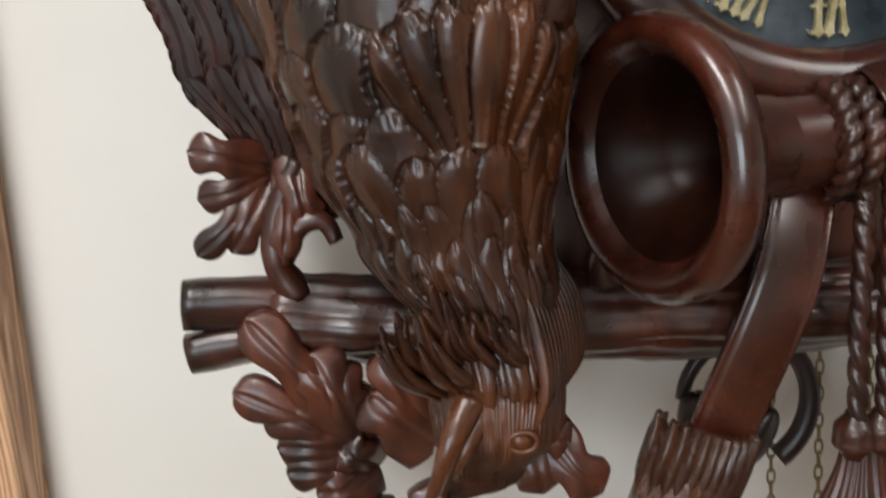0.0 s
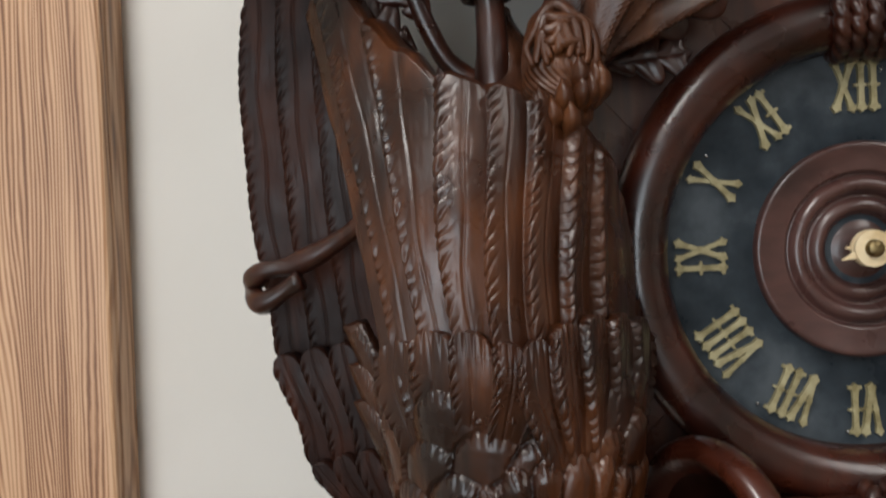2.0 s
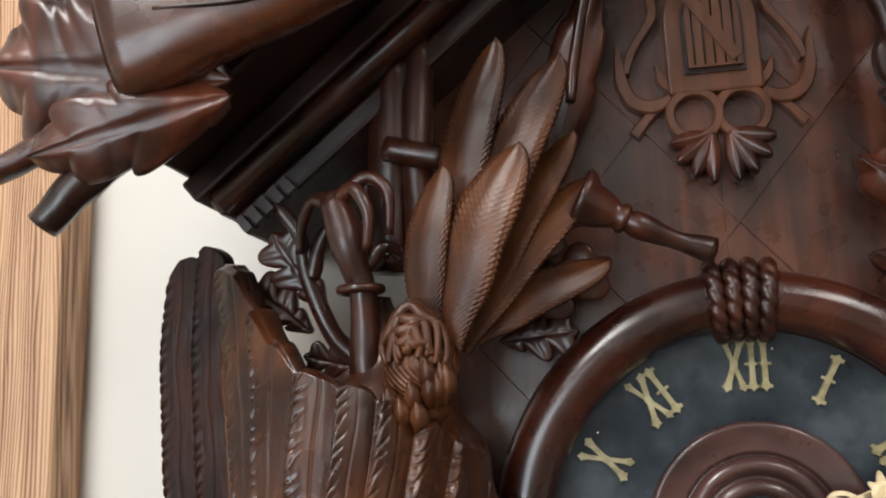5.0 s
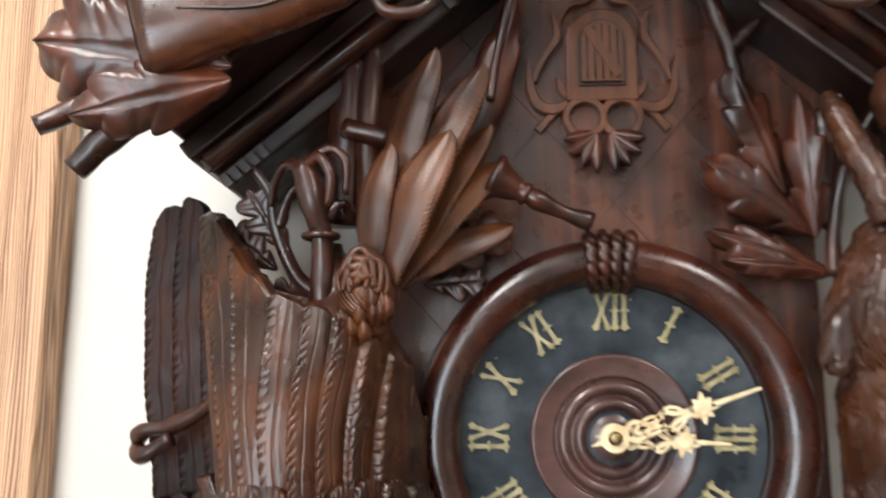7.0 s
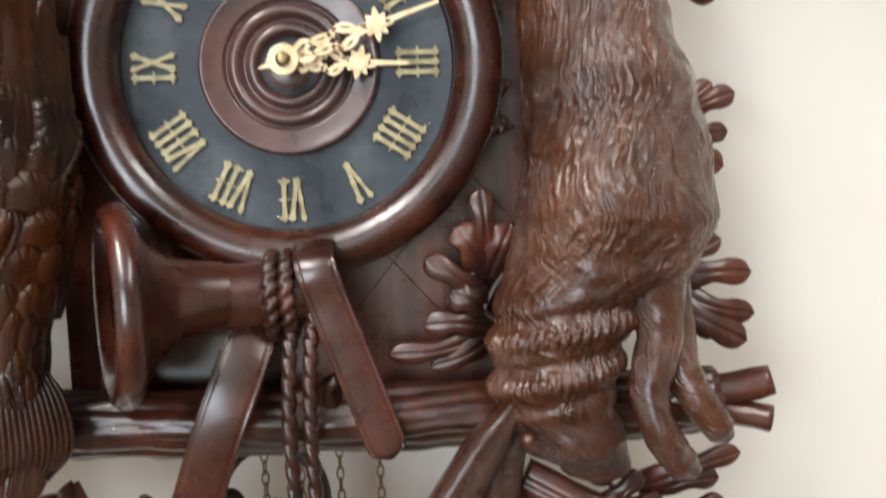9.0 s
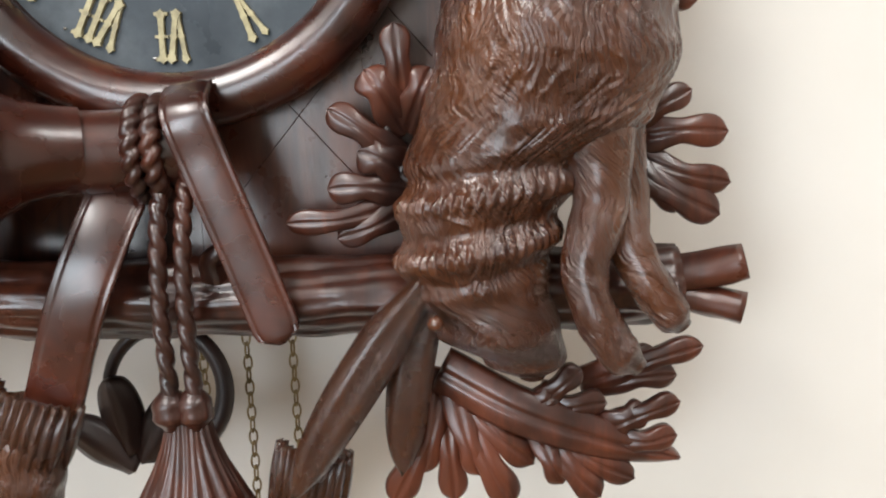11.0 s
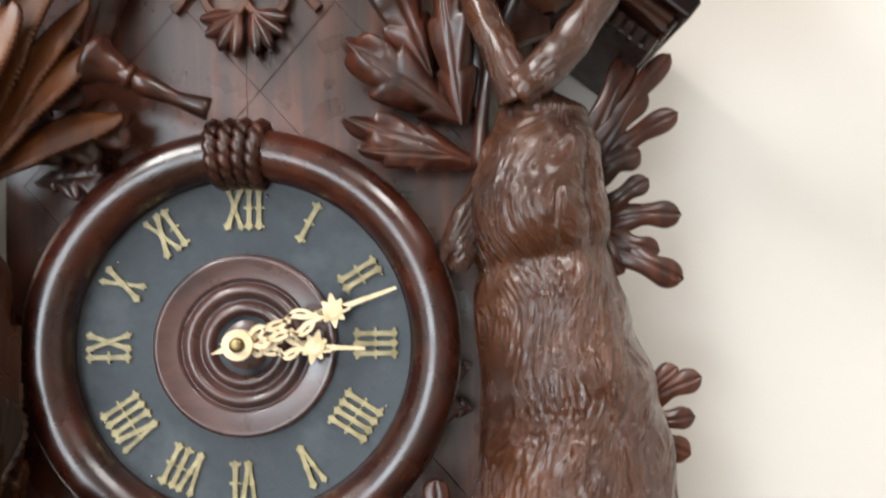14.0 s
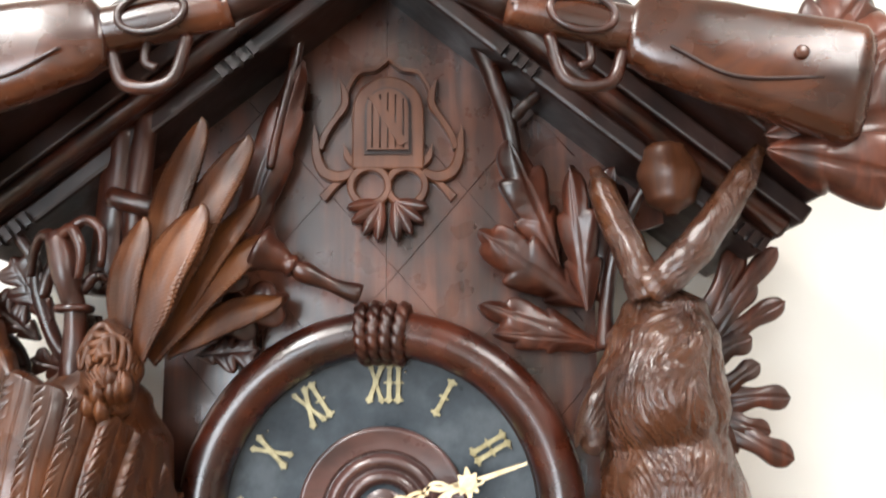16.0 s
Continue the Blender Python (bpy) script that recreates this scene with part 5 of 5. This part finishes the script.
def hare():
    sh = Shell()
    n, m = 620, 420
    zz = np.linspace(1.372, 1.806, n)
    cols = [np.array([track([(k[0], k[i]) for k in HARE], z) for z in zz])[:, None] for i in range(1, 5)]
    A, Z = np.meshgrid(np.linspace(0, 2 * math.pi, m + 1), zz)
    deg = np.degrees(A)
    ca, sa = np.cos(A), np.sin(A)
    s = 1 + 0.035 * (lattice_noise(ca * 2.2 + 20 + Z * 9, Z * 30 + sa * 2.2, 31) - 0.5)
    neck = np.zeros_like(Z)
    for fz, fw, fd in ((1.487, 0.006, -0.06), (1.474, 0.005, 0.05), (1.458, 0.005, -0.06), (1.446, 0.005, 0.06), (1.434, 0.005, -0.07), (1.700, 0.008, -0.09), (1.722, 0.014, 0.05)):
        g = np.exp(-((Z - fz - 0.007 * ca) / fw) ** 2)
        s = s + fd * g
        if fd > 0 and fz < 1.5:
            neck = neck + g
    for la, lz, wa, wz, ld in ((250, 1.735, 45, 0.030, 0.08), (330, 1.73, 25, 0.03, 0.06), (312, 1.735, 8, 0.030, -0.12), (262, 1.668, 14, 0.03, -0.06), (300, 1.655, 12, 0.03, 0.05), (240, 1.55, 35, 0.03, 0.14), (320, 1.53, 35, 0.03, 0.12), (285, 1.59, 20, 0.02, -0.05), (250, 1.625, 30, 0.02, 0.05), (225, 1.408, 30, 0.012, -0.14), (300, 1.402, 35, 0.014, 0.16), (270, 1.42, 30, 0.008, -0.10)):
        da = (deg - la + 180) % 360 - 180
        s = s + ld * np.exp(-(da / wa) ** 2 - ((Z - lz) / wz) ** 2)
    cx, cy, rx, ry = cols
    base = np.stack([cx + rx * s * ca, cy + ry * s * sa, Z], axis=-1)
    # fur: short gouge cuts that flow down and curl, in locks
    S = A * 0.050
    wa = lattice_noise(S * 16 + 3, Z * 14, 41) - 0.5 + 0.22 * (lattice_noise(S * 55, Z * 40, 42) - 0.5)
    wb = lattice_noise(S * 22, Z * 24 + 9, 43) - 0.5
    a, b = S + 0.045 * wa + 0.5 * (Z - 1.6) * wb, Z + 0.030 * wb
    fine = 1 - np.abs(2 * lattice_noise(a / 0.0024, b / 0.010, 44) - 1)
    locks = 1 - np.abs(2 * lattice_noise(a / 0.0070 + 40, b / 0.022, 45) - 1)
    hair = lattice_noise(a / 0.0016, b / 0.010, 46)
    rough = 0.65 + 0.7 * lattice_noise(S * 30 + 7, Z * 26, 47)
    face = ease((1.438 - Z) / 0.02)
    fur = (0.0011 * fine ** 1.4 + 0.0009 * locks + 0.0004 * hair) * rough * (1 - 0.6 * face)
    ticks = np.abs((S / 0.0062) % 1.0 - 0.5) * 2
    fur = fur + 0.0022 * np.clip(neck, 0, 1) * ticks
    fur = fur * ease((1.806 - Z) / 0.02)
    body = carved_sheet(base, fur)
    sh.add(body.v, body.f, list(zip((A * (rx + ry) * 0.5).ravel().tolist(), Z.ravel().tolist())))
    # hind legs in a V above
    tube(sh, [(0.180, -0.060, 1.795), (0.172, -0.062, 1.815), (0.160, -0.052, 1.850), (0.150, -0.044, 1.885)], lambda u: track([(0, 0.013), (0.4, 0.0115), (0.85, 0.010), (1, 0.004)], u), n=34, m=18, rough=0.15)
    tube(sh, [(0.178, -0.066, 1.798), (0.196, -0.074, 1.812), (0.224, -0.080, 1.846), (0.251, -0.084, 1.888)], lambda u: track([(0, 0.012), (0.4, 0.0125), (0.85, 0.010), (1, 0.0045)], u), n=34, m=18, rough=0.15)
    # fore legs
    tube(sh, [(0.222, -0.060, 1.505), (0.224, -0.066, 1.470), (0.214, -0.074, 1.432), (0.226, -0.078, 1.400), (0.240, -0.078, 1.386)], lambda u: track([(0, 0.020), (0.3, 0.014), (0.6, 0.011), (0.85, 0.011), (1, 0.005)], u), n=36, m=16, rough=0.12)
    tube(sh, [(0.236, -0.036, 1.505), (0.240, -0.044, 1.470), (0.242, -0.056, 1.440), (0.258, -0.062, 1.412), (0.266, -0.062, 1.402)], lambda u: track([(0, 0.016), (0.4, 0.012), (0.8, 0.0105), (1, 0.005)], u), n=36, m=16, rough=0.12)
    # ears, hanging to the other side
    plume(sh, [(0.135, -0.062, 1.430), (0.112, -0.066, 1.400), (0.086, -0.066, 1.362), (0.060, -0.062, 1.318)], 0.026, dome=0.25, tip=0.5, n=30, thick=0.012, rib=-0.15)
    plume(sh, [(0.140, -0.052, 1.420), (0.128, -0.054, 1.395), (0.122, -0.054, 1.360), (0.118, -0.050, 1.325)], 0.024, dome=0.25, tip=0.5, n=30, thick=0.012, rib=-0.12)
    # eye
    lathe(sh, (0.138, -0.078, 1.412), (-0.4, -1, 0), [(-0.004, 0.0042), (-0.001, 0.0036), (0.0002, 0.0018), (0.0004, 0.0)], 14)
    # tail
    for k in range(5):
        plume(sh, [(0.152, -0.052, 1.742 - 0.006 * k), (0.141, -0.056, 1.722 - 0.006 * k), (0.131 + 0.002 * k, -0.050, 1.698 + 0.003 * k)], 0.013, dome=0.3, tip=0.6, n=18)
    return part("carved_hare", sh, FUR, clock, "hare carved in walnut, hung head down")


hare()


# ---- oak foliage ----
def stem(points, r, mat=None):
    sh = Shell()
    tube(sh, points, lambda u: r * (1 - 0.35 * u), n=22, m=10, rough=0.14)
    return part("twig", sh, mat or WALNUT, clock)


def foliage(rows, mat=None):
    for x, y, z, ang, L, w, lean in rows:
        oak_leaf(clock, x, y, z, ang, L * 0.9, w * 0.92, lean=lean, lobes=3 if L < 0.09 else 4, seed=int(L * 500), mat=mat)


def fan_leaf(base, tips, width, mat=None, lift=0.010):
    """A carved leaf whose blunt finger lobes spread from one root, each with a sunk vein."""
    sh = Shell()
    b = Vector(base)
    for k, (x, z) in enumerate(tips):
        t = Vector((x, base[1] - lift + 0.0015 * (k % 3), z))
        d = (t - b).length
        w = width * (0.66 + 0.26 * ((k * 0.618) % 1.0))
        mid = b.lerp(t, 0.55) + Vector((0, -0.007, 0.05 * d * (1 if t.z > b.z else -1)))
        def half(u, w=w):
            club = 1.15 - 0.35 * smoothstep((u - 0.30) / 0.25) + 0.25 * smoothstep((u - 0.55) / 0.25)
            end = math.sqrt(max(0.0, 1 - max(0.0, (u - 0.80) / 0.20) ** 2.2))
            return max(w * 0.5 * club * end, 0.0004)
        def relief(u, v, w=w):
            return w * (0.14 * (1 - v * v) - 0.11 * math.exp(-(v / 0.12) ** 2) - 0.10 * u * u)
        strip(sh, [b, mid, t], half, n=34, across=13, relief=relief, thick=0.0055, normal=(0.1, -1, 0.06 * (k % 2)))
    return part("oak_leaf", sh, mat or LEAFWOOD, clock)


# beside the hare, against the wall
fan_leaf((0.222, 0.006, 1.748), [(0.289, 1.836), (0.264, 1.838), (0.293, 1.797), (0.266, 1.771), (0.272, 1.812)], 0.022)
fan_leaf((0.230, 0.004, 1.722), [(0.270, 1.752), (0.291, 1.728), (0.276, 1.704), (0.290, 1.685), (0.251, 1.690)], 0.021)
fan_leaf((0.248, 0.006, 1.598), [(0.284, 1.628), (0.300, 1.621), (0.295, 1.595), (0.290, 1.571)], 0.019)
fan_leaf((0.240, 0.004, 1.494), [(0.286, 1.523), (0.307, 1.499), (0.309, 1.470), (0.302, 1.452), (0.284, 1.458)], 0.022)
# between dial and hare
fan_leaf((0.127, -0.004, 1.506), [(0.123, 1.564), (0.106, 1.540), (0.142, 1.540)], 0.024, lift=0.016)
fan_leaf((0.132, -0.002, 1.480), [(0.085, 1.520), (0.100, 1.496)], 0.025, lift=0.016)
fan_leaf((0.136, -0.002, 1.470), [(0.058, 1.458), (0.082, 1.476), (0.086, 1.448)], 0.021, lift=0.014)
foliage([(0.150, -0.004, 1.635, 200, 0.040, 0.030, 8), (0.150, -0.004, 1.605, 170, 0.035, 0.026, 8)])
stem([(0.160, -0.010, 1.452), (0.140, -0.010, 1.470), (0.122, -0.010, 1.484), (0.116, -0.010, 1.510)], 0.0036, DEEP)
stem([(0.122, -0.010, 1.482), (0.132, -0.010, 1.500), (0.150, -0.010, 1.520)], 0.0030, DEEP)
# above the dial, towards the hare
for k, (x, y, z, ang, L, w, tw) in enumerate([(0.130, -0.012, 1.822, 112, 0.098, 0.044, 12), (0.150, -0.008, 1.792, 146, 0.096, 0.048, -10), (0.160, -0.012, 1.764, 161, 0.094, 0.036, 8), (0.146, -0.018, 1.788, 97, 0.104, 0.034, -25), (0.160, -0.010, 1.795, 84, 0.098, 0.044, 20), (0.150, -0.014, 1.768, 176, 0.070, 0.026, -8)]):
    broad_leaf(clock, x, y, z, ang, L, w, lean=9, twist=tw, seed=k, notches=3, depth=0.40)
stem([(0.070, -0.012, 2.000), (0.084, -0.014, 1.960), (0.094, -0.016, 1.925), (0.098, -0.016, 1.900)], 0.0085)
stem([(0.096, -0.016, 1.930), (0.112, -0.018, 1.945), (0.134, -0.018, 1.964)], 0.0052)
stem([(0.158, -0.014, 1.762), (0.162, -0.012, 1.800), (0.170, -0.018, 1.840), (0.190, -0.030, 1.880)], 0.0060)
broad_leaf(clock, -0.104, 0.000, 1.835, 72, 0.150, 0.036, seed=3, notches=4, depth=0.2)
stem([(-0.060, -0.006, 2.005), (-0.066, -0.008, 1.965), (-0.076, -0.008, 1.920), (-0.080, -0.010, 1.895)], 0.0050)
# under the hare and the log
strip_leaf = strip(Shell(), [(0.141, -0.034, 1.376), (0.180, -0.046, 1.356), (0.225, -0.046, 1.338), (0.270, -0.036, 1.322)], lambda u: 0.013 * math.sqrt(max(0.02, 1 - u ** 3)), n=50, across=13, relief=lambda u, v: 0.004 * (1 - v * v) - 0.003 * math.exp(-(v / 0.12) ** 2), thick=0.006)
part("oak_leaf", strip_leaf, LEAFWOOD, clock)
fan_leaf((0.186, -0.036, 1.350), [(0.216, 1.377), (0.204, 1.366), (0.230, 1.357)], 0.019)
fan_leaf((0.222, -0.036, 1.338), [(0.269, 1.357), (0.252, 1.352), (0.268, 1.337)], 0.018)
fan_leaf((0.220, -0.020, 1.360), [(0.286, 1.383), (0.262, 1.378), (0.272, 1.366)], 0.020)
fan_leaf((0.190, -0.034, 1.350), [(0.205, 1.312), (0.226, 1.303), (0.245, 1.312)], 0.020)
fan_leaf((0.146, -0.032, 1.372), [(0.160, 1.318), (0.178, 1.300), (0.190, 1.322)], 0.022)
fan_leaf((0.142, -0.026, 1.374), [(0.128, 1.318), (0.112, 1.300), (0.146, 1.300)], 0.022)
# under the bird
fan_leaf((-0.238, -0.024, 1.375), [(-0.285, 1.444), (-0.259, 1.424), (-0.249, 1.416)], 0.036, lift=0.016)
fan_leaf((-0.236, -0.02, 1.369), [(-0.296, 1.408), (-0.282, 1.399), (-0.279, 1.377)], 0.032, lift=0.016)
fan_leaf((-0.204, -0.028, 1.369), [(-0.223, 1.424), (-0.232, 1.403)], 0.036, lift=0.016)
fan_leaf((-0.235, -0.018, 1.357), [(-0.276, 1.364), (-0.263, 1.351), (-0.249, 1.373)], 0.032, lift=0.016)
fan_leaf((-0.157, -0.024, 1.381), [(-0.139, 1.37), (-0.124, 1.342), (-0.153, 1.343)], 0.03, lift=0.016)
foliage([(-0.225, -0.022, 1.335, 195, 0.058, 0.040, 4), (-0.195, -0.026, 1.350, 230, 0.080, 0.05, 6)])
# by the far wing
fan_leaf((-0.268, -0.012, 1.508), [(-0.306, 1.472), (-0.290, 1.472), (-0.303, 1.498), (-0.304, 1.521)], 0.021, lift=0.014)
fan_leaf((-0.258, -0.014, 1.520), [(-0.265, 1.468), (-0.252, 1.484)], 0.022, lift=0.016)
stem([(-0.262, -0.022, 1.448), (-0.270, -0.024, 1.468), (-0.266, -0.024, 1.492), (-0.255, -0.020, 1.512)], 0.0080)
stem([(-0.268, -0.024, 1.466), (-0.258, -0.026, 1.482), (-0.246, -0.026, 1.484), (-0.241, -0.026, 1.474)], 0.0062)
# between wing and roof
foliage([(-0.224, -0.030, 1.782, 122, 0.058, 0.032, 8), (-0.232, -0.028, 1.770, 140, 0.050, 0.030, 6), (-0.202, -0.026, 1.748, 165, 0.040, 0.020, 6)])
stem([(-0.198, -0.026, 1.748), (-0.218, -0.028, 1.766), (-0.232, -0.030, 1.800), (-0.236, -0.034, 1.825), (-0.254, -0.036, 1.850)], 0.0062)
stem([(-0.230, -0.030, 1.80), (-0.222, -0.034, 1.822), (-0.205, -0.040, 1.836)], 0.0050)
# left of the dial's top
foliage([(-0.135, -0.010, 1.772, 22, 0.085, 0.036, 8), (-0.130, -0.008, 1.760, 5, 0.050, 0.028, 6), (-0.130, -0.030, 1.790, 45, 0.080, 0.034, 10)])
# on the roof ends
for g in (-1, 1):
    for k, (x, y, z, ang, L, w, n, tw) in enumerate([(0.240, -0.128, 1.884, 7, 0.122, 0.092, 4, 12), (0.252, -0.118, 1.905, 32, 0.105, 0.074, 4, -10), (0.238, -0.132, 1.874, -14, 0.100, 0.052, 3, 18), (0.262, -0.112, 1.915, 52, 0.090, 0.060, 3, 0)]):
        broad_leaf(clock, g * x, y, z, ang if g > 0 else 180 - ang, L, w, seed=k + (g > 0), notches=n, depth=0.30, twist=tw * g)
stem([(-0.262, -0.108, 1.880), (-0.290, -0.114, 1.866), (-0.318, -0.118, 1.842), (-0.337, -0.120, 1.822)], 0.0125)
stem([(-0.285, -0.112, 1.872), (-0.320, -0.120, 1.866), (-0.358, -0.128, 1.848)], 0.0100)
stem([(0.250, -0.108, 1.890), (0.280, -0.114, 1.878), (0.300, -0.116, 1.862)], 0.0080)


def acorn():
    sh = Shell()
    keys = [(1.852, 0.202, -0.044, 0.004, 0.004), (1.862, 0.202, -0.044, 0.017, 0.017), (1.880, 0.202, -0.044, 0.0225, 0.021), (1.898, 0.201, -0.044, 0.016, 0.016), (1.908, 0.200, -0.044, 0.003, 0.003)]
    verts = []
    n, m = 24, 36
    for i in range(n):
        z = 1.852 + 0.056 * i / (n - 1)
        cx, cy, rx, ry = (track([(k[0], k[q]) for k in keys], z) for q in range(1, 5))
        for j in range(m):
            a = 2 * math.pi * j / m
            s = 1 - 0.10 * math.exp(-((math.cos(1.5 * a + 0.6)) / 0.12) ** 2)
            verts.append((cx + rx * s * math.cos(a), cy + ry * s * math.sin(a), z))
    sh.add(verts, grid_faces(n, m, True))
    part("flower_bud", sh, DOORWOOD, clock, "closed round bud carved in wood")
    st = Shell()
    tube(st, [(0.195, -0.03, 1.905), (0.193, -0.028, 1.93), (0.192, -0.03, 1.945)], 0.008, n=10, m=10, rough=0.2)
    tube(st, [(0.192 + 0.010 * math.cos(a), -0.030 + 0.010 * math.sin(a), 1.930) for a in (2 * math.pi * i / 20 for i in range(20))], 0.003, m=8, closed=True)
    part("hanging_loop", st, WALNUT, clock)


acorn()


# ---- crossed rifles on the roof ----
def rifle(s):
    butt, wrist = Vector((s * 0.298, -0.135, 1.916)), Vector((s * 0.158, -0.130, 1.950))
    d = (wrist - butt).normalized()
    up = Vector((-d.z * (1 if d.x > 0 else -1), 0, abs(d.x))).normalized()
    L = (wrist - butt).length
    sh = Shell()
    n, m = 36, 28
    verts = []
    for i in range(n):
        u = i / (n - 1)
        h = track([(0, 0.034), (0.05, 0.038), (0.55, 0.032), (0.86, 0.027), (0.97, 0.022), (1.0, 0.014)], u)
        t = track([(0, 0.012), (0.05, 0.018), (0.7, 0.016), (1.0, 0.012)], u)
        c = butt + d * (L * u) - up * (0.006 * (1 - u))
        for j in range(m):
            a = 2 * math.pi * j / m
            ca, sa = math.cos(a), math.sin(a)
            e = 0.75
            verts.append(c + up * (math.copysign(abs(ca) ** e, ca) * h) + Vector((0, -1, 0)) * (math.copysign(abs(sa) ** e, sa) * t))
    sh.add(verts, grid_faces(n, m, True) + [tuple(reversed(range(m))), tuple(range((n - 1) * m, n * m))])
    gun = part("rifle_stock", sh, STOCK, clock, "polished reddish wooden gun stock laid on the roof")
    pl = Shell()
    c = butt + d * 0.045 - Vector((0, 0.018, 0))
    lathe(pl, c, (0, -1, 0), [(0, 0.0042), (0.0012, 0.0042), (0.0016, 0.003), (0.0016, 0)], 18)
    part("plug", pl, STOCK, gun)
    ck = Shell()
    tube(ck, [butt + d * 0.03 - up * 0.012 + Vector((0, -0.017, 0)), butt + d * 0.08 - up * 0.022 + Vector((0, -0.0165, 0)), butt + d * 0.12 - up * 0.012 + Vector((0, -0.0165, 0))], 0.0012, n=20, m=6)
    part("cheek_line", ck, DEEP, gun)
    lk = Shell()
    tube(lk, [wrist - d * 0.004, wrist + d * 0.030, wrist + d * 0.075], lambda u: 0.015 - 0.001 * u, n=14, m=18, flat=0.8)
    part("lock", lk, STOCK, gun)
    scr = Shell()
    c2 = wrist + d * 0.030 + Vector((0, -0.012, 0))
    tube(scr, [c2 + up * (0.012 * math.sin(a)) + d * (0.020 * math.cos(a)) for a in (2 * math.pi * i / 30 for i in range(30))], 0.0024, m=8, closed=True)
    part("lock_plate", scr, WALNUT, gun)
    tg = Shell()
    tube(tg, [wrist + d * 0.000 - up * 0.014, wrist + d * 0.004 - up * 0.036, wrist + d * 0.030 - up * 0.040, wrist + d * 0.046 - up * 0.014], 0.0042, n=26, m=10)
    tube(tg, [wrist + d * 0.022 - up * 0.012, wrist + d * 0.018 - up * 0.024, wrist + d * 0.024 - up * 0.030], 0.003, n=12, m=8)
    part("trigger_guard", tg, WALNUT, gun)
    bl = Shell()
    tube(bl, [wrist + d * 0.070, wrist + d * 0.18 + up * 0.022, wrist + d * 0.34 + up * 0.05 + Vector((0, 0.0 if s > 0 else -0.03, 0))], lambda u: 0.0115 - 0.003 * u, n=20, m=16)
    part("barrel", bl, DEEP, gun)


rifle(1)
rifle(-1)
